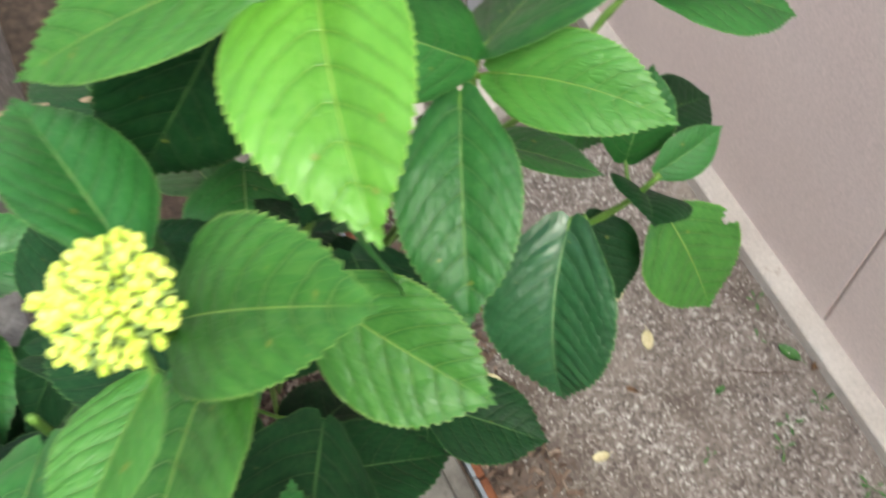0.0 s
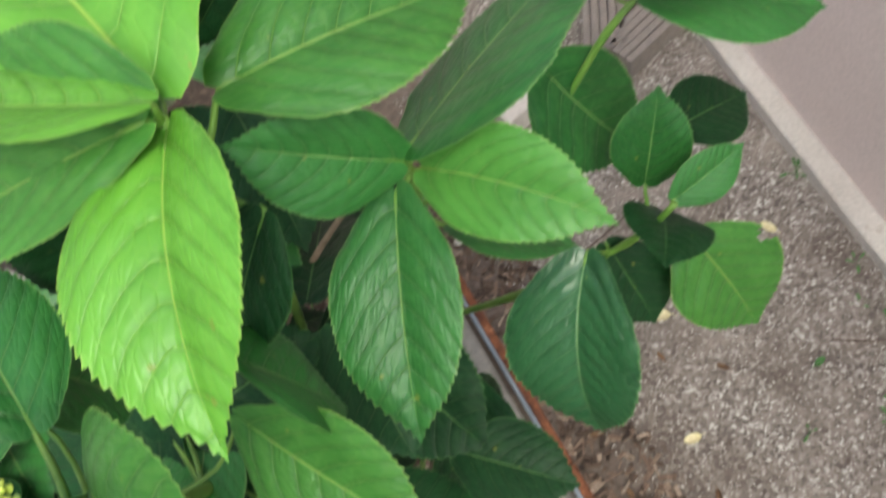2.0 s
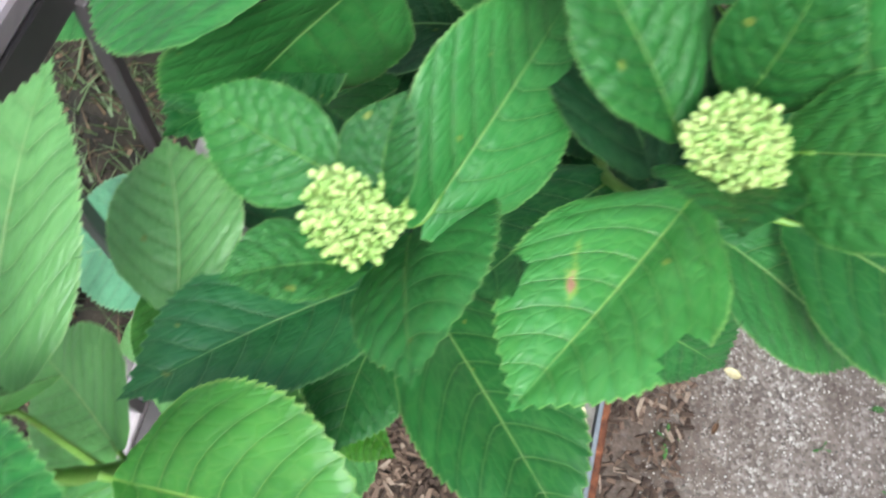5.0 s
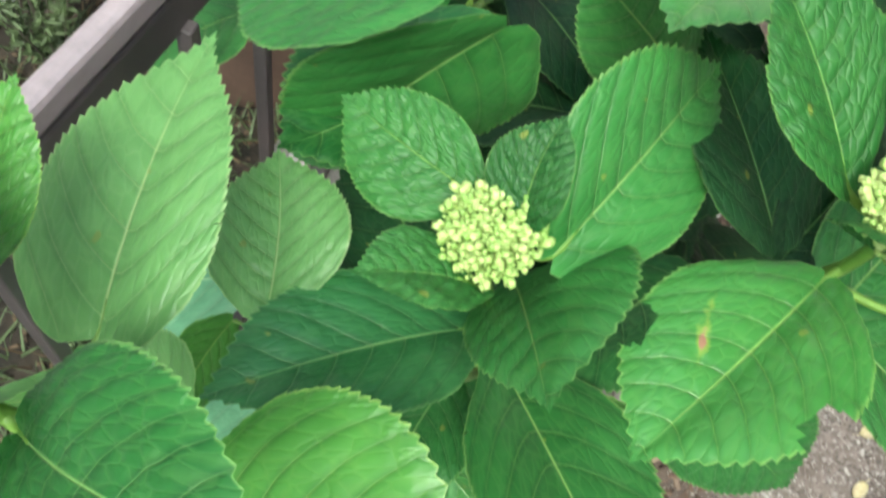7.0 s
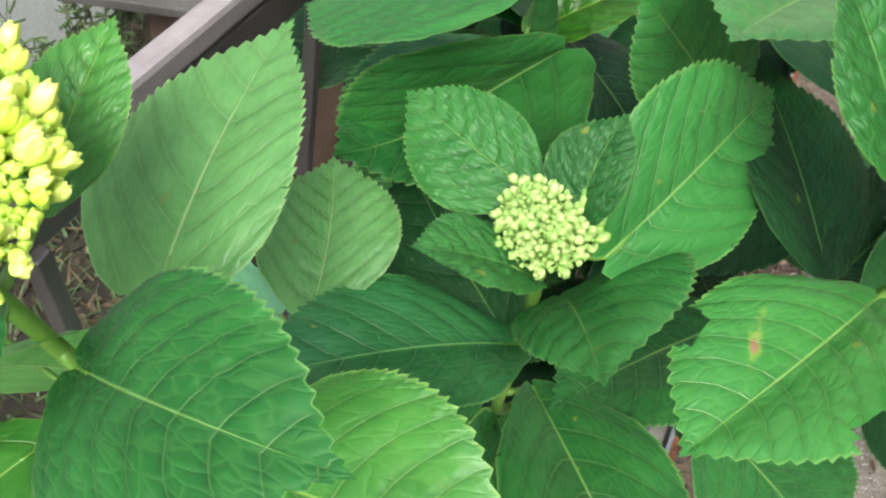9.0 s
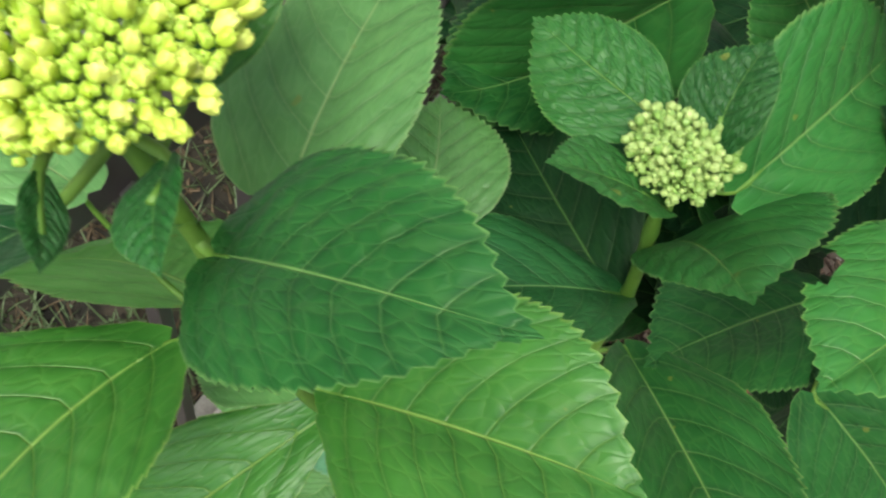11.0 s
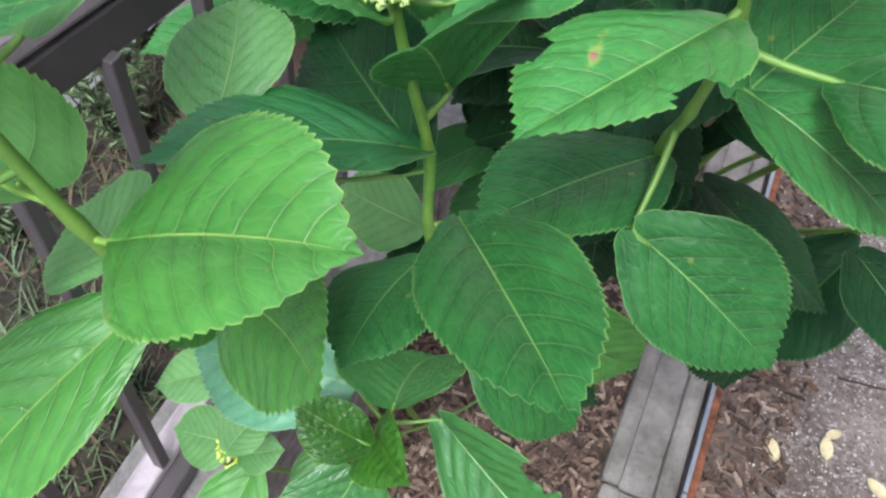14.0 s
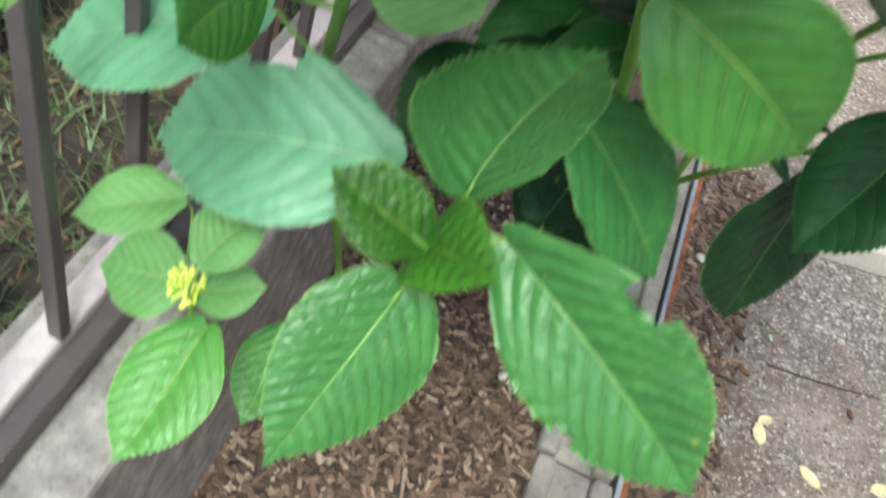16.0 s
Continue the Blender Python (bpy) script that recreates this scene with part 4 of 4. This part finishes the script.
leaf("yellow", "young", (0.068, 0.288, 1.297), (0.018, 0.463, 1.326), 2, (0.066, 0.069), 0.028, 0.020, 0.12, 1.07)
leaf("spot", "mid", (-0.156, 0.176, 1.078), (-0.216, 0.158, 1.134), 63, (0.030, 0.028), 0.057, 0.010, 0.13, 0.98)
leaf("back", "mid", (-0.267, 0.250, 1.000), (-0.290, 0.240, 1.090), 0, (0.032, 0.032), 0.050, 0.000, 0.35, 1.00)
leaf("back", "young_dark", (-0.267, 0.250, 1.000), (-0.192, 0.293, 1.060), 0, (0.032, 0.032), 0.050, 0.000, 0.35, 1.00)
leaf("yellow", "bright", (0.066, 0.277, 1.309), (-0.015, 0.345, 1.298), 27, (0.030, 0.030), 0.040, 0.0, 0.12, 1.0)
leaf("yellow", "bright", (0.062, 0.269, 1.309), (-0.065, 0.318, 1.259), 25, (0.025, 0.025), 0.063, 0.0, 0.12, 1.0)
leaf("node", "mid", (0.144, 0.287, 1.113), (0.203, 0.246, 1.087), 26, (0.028, 0.028), 0.024, 0.0, 0.12, 1.0)
leaf("far", "bright", (0.332, 0.436, 1.077), (0.436, 0.378, 1.059), 0, (0.045, 0.045), 0.050, 0.0, 0.12, 1.0)
leaf("yellow", "dark", (0.140, 0.608, 1.107), (0.034, 0.603, 1.030), 102, (0.047, 0.047), 0.023, 0.0, 0.12, 1.0)
leaf("yellow", "dark", (0.039, 0.298, 1.280), (-0.044, 0.322, 1.167), 79, (0.041, 0.041), 0.034, 0.0, 0.12, 1.0)
leaf("cross", "mid", (-0.052, 0.234, 1.225), (-0.075, 0.343, 1.231), -26, (0.032, 0.032), 0.018, 0.0, 0.12, 1.0)
leaf("head", "mid", (-0.232, 0.123, 1.119), (-0.300, 0.094, 1.009), 101, (0.058, 0.058), -0.030, 0.0, 0.12, 1.0)
leaf("big", "pale", (-0.284, -0.067, 1.033), (-0.357, -0.026, 0.972), 24, (0.034, 0.034), -0.025, 0.0, 0.12, 1.0)
leaf("spot", "mid", (-0.077, 0.064, 1.105), (-0.001, 0.032, 1.087), 9, (0.032, 0.032), 0.056, 0.0, 0.12, 1.0)
leaf("spot", "mid", (-0.079, 0.060, 1.104), (-0.036, 0.157, 1.111), -13, (0.030, 0.030), 0.027, 0.0, 0.12, 1.0)
leaf("low", "pale", (-0.246, 0.183, 0.767), (-0.337, 0.212, 0.736), 50, (0.035, 0.035), 0.036, 0.0, 0.12, 1.0)
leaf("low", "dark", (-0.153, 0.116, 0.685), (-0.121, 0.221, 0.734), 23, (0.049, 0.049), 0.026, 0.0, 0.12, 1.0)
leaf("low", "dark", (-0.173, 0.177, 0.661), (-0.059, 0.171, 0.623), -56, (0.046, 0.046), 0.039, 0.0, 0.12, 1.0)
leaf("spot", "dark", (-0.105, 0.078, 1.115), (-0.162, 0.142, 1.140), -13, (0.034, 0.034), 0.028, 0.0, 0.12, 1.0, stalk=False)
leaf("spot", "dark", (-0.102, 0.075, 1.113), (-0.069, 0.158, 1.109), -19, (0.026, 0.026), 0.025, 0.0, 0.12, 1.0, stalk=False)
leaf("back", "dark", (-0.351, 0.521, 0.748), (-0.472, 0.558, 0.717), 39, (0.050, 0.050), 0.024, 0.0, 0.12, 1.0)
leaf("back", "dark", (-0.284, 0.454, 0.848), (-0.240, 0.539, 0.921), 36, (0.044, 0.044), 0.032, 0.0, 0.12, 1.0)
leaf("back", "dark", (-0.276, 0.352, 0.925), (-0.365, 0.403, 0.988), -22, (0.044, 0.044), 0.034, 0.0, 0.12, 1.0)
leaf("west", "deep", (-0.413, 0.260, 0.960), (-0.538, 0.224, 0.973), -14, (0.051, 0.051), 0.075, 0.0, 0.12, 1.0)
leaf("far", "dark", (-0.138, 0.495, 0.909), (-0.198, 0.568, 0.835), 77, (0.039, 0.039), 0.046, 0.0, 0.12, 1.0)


# ---- ground clutter ----
YELLOW_LEAF = rough_material("faded_yellow_leaf", [(0.3, (0.56, 0.48, 0.25)), (0.7, (0.78, 0.71, 0.48))], 60.0, 0.7, 250.0, 0.3, 0.0005, ((0.34, 0.2, 0.07), 0.68))
BROWN_LEAF = rough_material("dry_brown_leaf", [(0.3, (0.11, 0.06, 0.036)), (0.7, (0.25, 0.145, 0.08))], 60.0, 0.8, 250.0, 0.4, 0.0006)
WEED_LEAF = rough_material("weed_leaf", [(0.3, (0.03, 0.11, 0.02)), (0.7, (0.07, 0.2, 0.04))], 60.0, 0.5, 250.0, 0.2, 0.0004)
DRY_GRASS = rough_material("dry_straw", [(0.3, (0.06, 0.038, 0.02)), (0.7, (0.13, 0.085, 0.048))], 50.0, 0.8, 200.0, 0.3, 0.0004)


def pieces_material(name, stops, roughness=0.9):
    """Loose bits that differ in colour from one to the next."""
    m, n, l, b = nodes_of(name)
    co = n.new("ShaderNodeTexCoord").outputs["Object"]
    rnd = n.new("ShaderNodeNewGeometry").outputs["Random Per Island"]
    grain = noise_tex(n, l, co, 260.0, 4.0)
    l.new(ramp(n, l, math_node(n, l, "MULTIPLY_ADD", grain, 0.3, math_node(n, l, "MULTIPLY_ADD", rnd, 0.85, -0.08)), stops), b.inputs["Base Color"])
    b.inputs["Roughness"].default_value = roughness
    bumped(n, l, b, grain, 0.4, 0.0008)
    return m


CHIPS = pieces_material("bark_chip", [(0.05, (0.035, 0.022, 0.017)), (0.5, (0.09, 0.056, 0.041)), (0.8, (0.18, 0.12, 0.09)), (1.0, (0.4, 0.32, 0.26))])
LITTER = pieces_material("leaf_litter", [(0.05, (0.018, 0.013, 0.009)), (0.6, (0.05, 0.034, 0.023)), (1.0, (0.15, 0.098, 0.06))])
GRIT = pieces_material("path_grit", [(0.05, (0.06, 0.052, 0.05)), (0.5, (0.26, 0.23, 0.215)), (1.0, (0.78, 0.75, 0.72))])
STONE = rough_material("pale_pebble", [(0.3, (0.3, 0.27, 0.25)), (0.7, (0.62, 0.59, 0.56))], 35.0, 0.8, 250.0, 0.3, 0.0006)
OLIVE = rough_material("dusty_olive_leaf", [(0.3, (0.05, 0.075, 0.03)), (0.7, (0.1, 0.14, 0.06))], 60.0, 0.6, 250.0, 0.2, 0.0004)
TWIG = rough_material("grey_brown_twig", [(0.3, (0.07, 0.055, 0.045)), (0.7, (0.13, 0.105, 0.09))], 60.0, 0.8, 250.0, 0.2, 0.0004)
CRATE = rough_material("reddish_brown_board", [(0.3, (0.06, 0.034, 0.027)), (0.7, (0.11, 0.066, 0.05))], 9.0, 0.7, 120.0, 0.4, 0.001)
BOARD = rough_material("bare_pale_board", [(0.3, (0.2, 0.17, 0.16)), (0.7, (0.32, 0.275, 0.255))], 8.0, 0.85, 120.0, 0.4, 0.001, ((0.14, 0.1, 0.08), 0.63))
LID = rough_material("dark_stained_board", [(0.3, (0.05, 0.042, 0.044)), (0.7, (0.1, 0.086, 0.088))], 9.0, 0.75, 130.0, 0.4, 0.001)
PLASTIC = rough_material("grey_blue_plastic", [(0.3, (0.36, 0.38, 0.44)), (0.7, (0.46, 0.48, 0.54))], 6.0, 0.45, 150.0, 0.1, 0.0004)


def small_leaf(bm, m, length, width, cup, teeth=0):
    """A small curled blade, y from foot to tip."""
    rows = 8
    grid = []
    for i in range(rows + 1):
        s = i / rows
        hw = width * (max(s, 0.01) ** 0.5 * max(1 - s, 0.004) ** 0.55) * 0.72
        grid.append([bm.verts.new(m @ Vector((v * hw * (1 + teeth * 0.12 * (i % 2)), length * s, cup * length * (0.8 * (s - 0.4) ** 2 + 0.6 * v * v)))) for v in (-1, -0.5, 0, 0.5, 1)])
    for i in range(rows):
        for j in range(4):
            bm.faces.new((grid[i][j], grid[i][j + 1], grid[i + 1][j + 1], grid[i + 1][j]))


def fallen_leaf(x, y, z, turn, length, width, material, label, cup=0.25, tilt=0.0):
    bm = bmesh.new()
    small_leaf(bm, Matrix.Identity(4), length, width, cup)
    bs = bm
    tube(bs, [Vector((0, -length * 0.3, 0.002)), Vector((0.001, -length * 0.1, 0.003)), Vector((0, length * 0.08, 0.1 * cup * length))], [0.0006, 0.0006, 0.0004], 5)
    ob = part("fallen_leaf", bm, material, None, "", True)
    ob.matrix_basis = pose(x, y, z + 0.003, tilt, 0, turn)
    return tagged(ob, label, "leaf", "fallen leaves on the ground")


for x, y, turn, size in ((0.71, 0.579, 20, 0.032), (0.378, 0.334, 80, 0.031), (0.262, 0.567, 200, 0.04), (0.355, 0.57, 10, 0.04), (0.37, 0.63, 130, 0.03), (0.459, 0.544, 60, 0.042), (0.544, 0.583, 300, 0.042), (0.569, 0.501, 150, 0.04)):
    fallen_leaf(x, y, 0.0, turn, size, size * 0.8, YELLOW_LEAF, "faded yellow fallen leaf lying on the gravelly path", 0.2)
fallen_leaf(0.118, 0.19, 0.052, 40, 0.03, 0.022, YELLOW_LEAF, "small yellow fallen leaf on the timber edging", 0.2)
fallen_leaf(-0.17, 0.556, 0.045, 70, 0.04, 0.03, YELLOW_LEAF, "faded yellow fallen leaf on the mulch", 0.2)
for x, y, turn, size in ((0.485, 0.406, 40, 0.022), (0.813, 0.296, 100, 0.034), (0.401, 0.476, 10, 0.02), (0.348, 0.247, 160, 0.022), (0.24, 0.42, 70, 0.025), (0.3, 0.7, 240, 0.024), (0.225, 0.3, 10, 0.022), (0.62, 0.9, 55, 0.026), (0.5, 0.72, 200, 0.02)):
    fallen_leaf(x, y, 0.0, turn, size, size * 0.6, BROWN_LEAF, "small dry brown leaf curled on the gravelly path", 0.5)
for x, y, turn, size in ((0.777, 0.316, 20, 0.045), (0.464, 0.131, 150, 0.036), (0.607, 0.337, 280, 0.022)):
    fallen_leaf(x, y, 0.002, turn, size, size * 0.75, WEED_LEAF, "dark green fallen leaf on the gravelly path", 0.15)


def weed(x, y, z, count, size, seed, label="low green weed sprouting from the gravelly path"):
    rnd = random.Random(seed)
    root = new("weed")
    root.location = (x, y, z)
    tagged(root, label, "weed", "weeds on the path")
    for k in range(count):
        bm = bmesh.new()
        L = size * rnd.uniform(0.6, 1.1)
        tube(bm, [Vector((0, 0, 0)), Vector((0, L * 0.4, L * 0.3)), Vector((0, L * 0.6, L * 0.42))], [0.0008, 0.0007, 0.0005], 5)
        small_leaf(bm, Matrix.Translation((0, L * 0.55, L * 0.4)), L * 0.75, L * 0.36, 0.2, 1)
        ob = part("sprig", bm, WEED_LEAF, root, "", True)
        ob.rotation_euler = (radians(rnd.uniform(-15, 20)), 0, k * 2.4 + rnd.uniform(-0.4, 0.4))


for i, (x, y, c, s) in enumerate(((0.815, 0.66, 6, 0.028), (0.785, 0.454, 4, 0.02), (0.757, 0.235, 5, 0.022), (0.685, 0.229, 4, 0.024), (0.733, 0.075, 5, 0.026), (0.739, 0.388, 6, 0.02), (0.65, 0.2, 4, 0.02), (0.25, 0.86, 4, 0.024), (0.34, 0.8, 5, 0.02), (0.53, 0.25, 3, 0.018), (0.27, 0.2, 5, 0.024))):
    weed(x, y, 0.0, c, s, 40 + i)


def scatter(name, label, category, material, count, seed, region, height, make):
    """Uncountable litter as one joined mesh."""
    rnd = random.Random(seed)
    verts, faces = [], []
    for _ in range(count):
        x, y = rnd.uniform(region[0], region[1]), rnd.uniform(region[2], region[3])
        make(rnd, x, y, height(x, y), verts, faces)
    me = bpy.data.meshes.new(name)
    me.from_pydata(verts, [], faces)
    me.materials.append(material)
    return tagged(new(name, me), label, category, kind="stuff")


def chip(rnd, x, y, z, verts, faces):
    a, L, w, t = rnd.uniform(0, 6.3), rnd.uniform(0.005, 0.014) * rnd.choice((1, 1, 1, 1.8)), rnd.uniform(0.0015, 0.005), rnd.uniform(0.0012, 0.003)
    m = Matrix.Translation((x, y, z + rnd.uniform(0.0, 0.006))) @ Euler((rnd.uniform(-0.5, 0.5), rnd.uniform(-0.4, 0.4), a)).to_matrix().to_4x4()
    k = len(verts)
    for sx, sy, sz in ((-1, -1, -1), (1, -0.8, -1), (0.7, 1, -1), (-0.9, 0.8, -1), (-0.8, -0.9, 1), (0.9, -0.7, 1), (0.6, 0.9, 1), (-0.7, 0.7, 1)):
        verts.append(m @ Vector((sx * w, sy * L, sz * t)))
    faces.extend([(k + a_ for a_ in f) for f in ((3, 2, 1, 0), (4, 5, 6, 7), (0, 1, 5, 4), (1, 2, 6, 5), (2, 3, 7, 6), (3, 0, 4, 7))])


def chip_faces(rnd, x, y, z, verts, faces):
    start = len(faces)
    chip(rnd, x, y, z, verts, faces)
    faces[start:] = [tuple(f) for f in faces[start:]]


def stone_faces(rnd, x, y, z, verts, faces, big=0.0032):
    r = big * rnd.uniform(0.35, 1.0) ** 1.5
    k = len(verts)
    m = Euler((rnd.uniform(0, 3), rnd.uniform(0, 3), rnd.uniform(0, 3))).to_matrix()
    for v in ((1, 0, 0), (-1, 0, 0), (0, 0.8, 0), (0, -0.9, 0), (0, 0, 0.7), (0, 0, -0.7)):
        p = m @ Vector(v) * r * rnd.uniform(0.8, 1.15)
        verts.append((x + p.x, y + p.y, z + p.z + r * 0.3))
    faces.extend([(k, k + 2, k + 4), (k + 2, k + 1, k + 4), (k + 1, k + 3, k + 4), (k + 3, k, k + 4), (k + 2, k, k + 5), (k + 1, k + 2, k + 5), (k + 3, k + 1, k + 5), (k, k + 3, k + 5)])


bed_height = lambda x, y: 0.03 + relief(x, y, 16.0, 0.014) + relief(x, y, 5.0, 0.012)
path_height = lambda x, y: relief(x, y, 14.0, 0.004) + relief(x, y, 3.0, 0.006)
yard_height = lambda x, y: 0.02 + relief(x, y, 12.0, 0.02) + relief(x, y, 4.0, 0.02)
scatter("bark_mulch", "loose reddish-brown bark chips on the planting bed", "mulch", CHIPS, 9000, 61, (-0.36, 0.02, -0.25, 1.0), bed_height, chip_faces)
scatter("path_grit", "small pale and grey stones strewn on the path", "gravel", GRIT, 15500, 62, (0.235, 0.82, -0.05, 1.3), path_height, stone_faces)
scatter("path_debris", "dark bark bits along the rusted edging", "debris", CHIPS, 1100, 63, (0.165, 0.3, -0.1, 1.2), path_height, chip_faces)
scatter("yard_litter", "dry leaf litter and twigs beyond the railing", "litter", LITTER, 1800, 64, (-1.12, -0.49, -0.4, 1.3), yard_height, chip_faces)


def blades(rnd, x, y, z, verts, faces):
    a, L, w, lean = rnd.uniform(0, 6.3), rnd.uniform(0.03, 0.09), rnd.uniform(0.0012, 0.003), rnd.uniform(0.3, 1.1)
    dx, dy = math.cos(a), math.sin(a)
    k = len(verts)
    for s in (0.0, 0.5, 1.0):
        r, h, ww = L * lean * s, L * (1 - 0.45 * lean * s) * s, w * (1.05 - s)
        verts.append((x + dx * r - dy * ww, y + dy * r + dx * ww, z + h))
        verts.append((x + dx * r + dy * ww, y + dy * r - dx * ww, z + h))
    faces.extend([(k, k + 1, k + 3, k + 2), (k + 2, k + 3, k + 5, k + 4)])


scatter("yard_grass", "thin green grass and fern tufts beyond the railing", "grass", OLIVE, 2800, 65, (-1.13, -0.49, -0.4, 1.2), yard_height, blades)
scatter("dry_grass", "dry straw-coloured grass beyond the railing", "grass", DRY_GRASS, 500, 66, (-1.1, -0.49, -0.4, 1.2), yard_height, blades)


def wall_plant(x, y, z, height, seed, shoots=5, leaves=11):
    """A tall thin weed with side twigs and small leaves."""
    rnd = random.Random(seed)
    root = new("tall_weed")
    root.location = (x, y, z)
    tagged(root, "tall thin weed with sparse small leaves beside the wall", "weed", "weeds by the wall")
    for k in range(shoots):
        a, h = rnd.uniform(0, 6.3), height * rnd.uniform(0.6, 1.0)
        top = Vector((0.1 * math.cos(a) * h * 2.2, 0.1 * math.sin(a) * h * 3.0, h))
        path = smooth_path([Vector((0, 0, 0)), top * 0.5 + Vector((0.01, -0.01, 0.02)), top], 4)
        bm = bmesh.new()
        tube(bm, path, [0.0017 * (1 - 0.6 * i / (len(path) - 1)) for i in range(len(path))], 5)
        st = part("twig", bm, TWIG, root, "", True)
        bl = bmesh.new()
        for i in range(leaves):
            p = path[min(len(path) - 1, 2 + i % (len(path) - 2))]
            m = Matrix.Translation(p) @ Euler((rnd.uniform(-0.5, 0.6), rnd.uniform(-0.4, 0.4), rnd.uniform(0, 6.3))).to_matrix().to_4x4()
            small_leaf(bl, m, rnd.uniform(0.012, 0.03), rnd.uniform(0.006, 0.011), 0.2)
        tagged(part("foliage", bl, OLIVE, root, "", True), kind="stuff")


wall_plant(-1.09, 0.44, 0.02, 0.46, 71, 4)
wall_plant(-1.08, 0.62, 0.02, 0.5, 72, 4)
wall_plant(-1.0, 0.6, 0.02, 0.32, 73, 20, 34)
wall_plant(-1.08, 0.34, 0.02, 0.14, 74, 10, 16)
wall_plant(-0.72, 0.16, 0.02, 0.16, 75, 8, 14)


def crate(x, y, turn):
    """A wooden box of boards with a lid of dark boards under pale battens."""
    c = new("wooden_box")
    c.matrix_basis = pose(x, y, 0.02, 0, 0, turn)
    tagged(c, "reddish-brown wooden box with dark overhanging lid boards and pale batten", "box")
    for sx, sy, ex, ey in ((-0.1, -0.12, 0.2, -0.102), (-0.1, 0.142, 0.2, 0.16), (-0.1, -0.1, -0.082, 0.14), (0.182, -0.1, 0.2, 0.14)):
        part("side_board", boxed((sx, sy, 0), (ex, ey, 0.41), 0.002), CRATE, c)
    for k in range(3):
        part("lid_board", boxed((-0.21, -0.17 + 0.115 * k, 0.412), (0.21, -0.06 + 0.115 * k, 0.43), 0.003), LID, c, "dark grey-brown lid board")
    part("batten", boxed((0.12, -0.17, 0.4305), (0.17, 0.17, 0.448), 0.003), BOARD, c, "pale weathered batten across the lid")


crate(-0.83, 0.765, 24)
plank = part("plank", boxed((-0.16, -0.06, 0), (0.16, 0.06, 0.022), 0.003), BOARD)
plank.matrix_basis = pose(-0.725, 0.815, 0.453, 0, 0, 100)
tagged(plank, "bare pale weathered board lying across the wooden box", "board")


def ribbed_bin(x, y, turn):
    b = new("plastic_bin")
    b.matrix_basis = pose(x, y, 0.0, 0, 0, turn)
    tagged(b, "grey-blue plastic bin with closely ribbed sides by the wall", "bin")
    part("body", boxed((-0.07, -0.06, 0), (0.07, 0.06, 0.2), 0.006), PLASTIC, b)
    for i in range(15):
        part("rib", boxed((-0.066, -0.064, 0.01 + i * 0.0125), (0.066, -0.0602, 0.017 + i * 0.0125), 0.001), PLASTIC, b)
    part("rim", boxed((-0.076, -0.068, 0.2), (0.076, 0.068, 0.214), 0.003), PLASTIC, b)


ribbed_bin(0.74, 1.36, 35)
for x, y, z, turn, tilt in ((0.77, 1.1, 0.0, 15, 0), (0.72, 1.18, 0.0, 60, 0)):
    bm = bmesh.new()
    for k in range(5):
        box(bm, (-0.09, -0.045 + k * 0.0185, 0), (0.09, -0.028 + k * 0.0185, 0.055 + 0.002 * (k % 2)), 0.003)
    block = part("wood_block", bm, BOARD)
    block.matrix_basis = pose(x, y, z, tilt, 0, turn)
    tagged(block, "short weathered wooden block with grooved grain by the wall", "block", "wooden blocks by the wall")
for x, y, turn in ((0.5, 1.12, 12), (0.4, 1.22, 70)):
    bm = boxed((-0.1, -0.05, 0), (0.1, 0.05, 0.06), 0.006)
    br = part("paver", bm, PLINTH)
    br.matrix_basis = pose(x, y, 0.0, 0, 0, turn)
    tagged(br, "pale grey concrete paver lying on the path", "paver", "pavers on the path")


def twig(places, thick, label):
    bm = bmesh.new()
    path = smooth_path(places, 4)
    tube(bm, path, [thick * (1 - 0.5 * i / (len(path) - 1)) for i in range(len(path))], 6)
    return tagged(part("twig", bm, CRATE, None, "", True), label, "twig", "twigs on the ground")


twig([(0.352, 0.735, 0.004), (0.45, 0.75, 0.006), (0.56, 0.778, 0.004)], 0.0022, "thin dark twig lying on the path")
twig([(0.66, 0.36, 0.004), (0.7, 0.33, 0.008), (0.76, 0.3, 0.005)], 0.0022, "thin dark twig lying on the path")
twig([(-0.1, 0.35, 0.05), (-0.06, 0.42, 0.055), (-0.045, 0.5, 0.05)], 0.0025, "pale dry twig lying on the mulch")
for x, y, r in ((-0.058, 0.444, 0.011), (-0.07, 0.6, 0.009), (0.2, 0.9, 0.01)):
    bm = bmesh.new()
    bmesh.ops.create_icosphere(bm, subdivisions=2, radius=r)
    for v in bm.verts:
        v.co = v.co * (1 + 0.25 * noise.noise(v.co * 130)) * Vector((1.0, 0.8, 0.6)).length / 1.41
    bmesh.ops.scale(bm, vec=(1, 0.8, 0.6), verts=bm.verts)
    st = part("pebble", bm, STONE, None, "", True)
    st.location = (x, y, 0.045 if x < 0 else 0.006)
    tagged(st, "rounded pale pebble lying on the ground", "pebble", "pale pebbles on the ground")
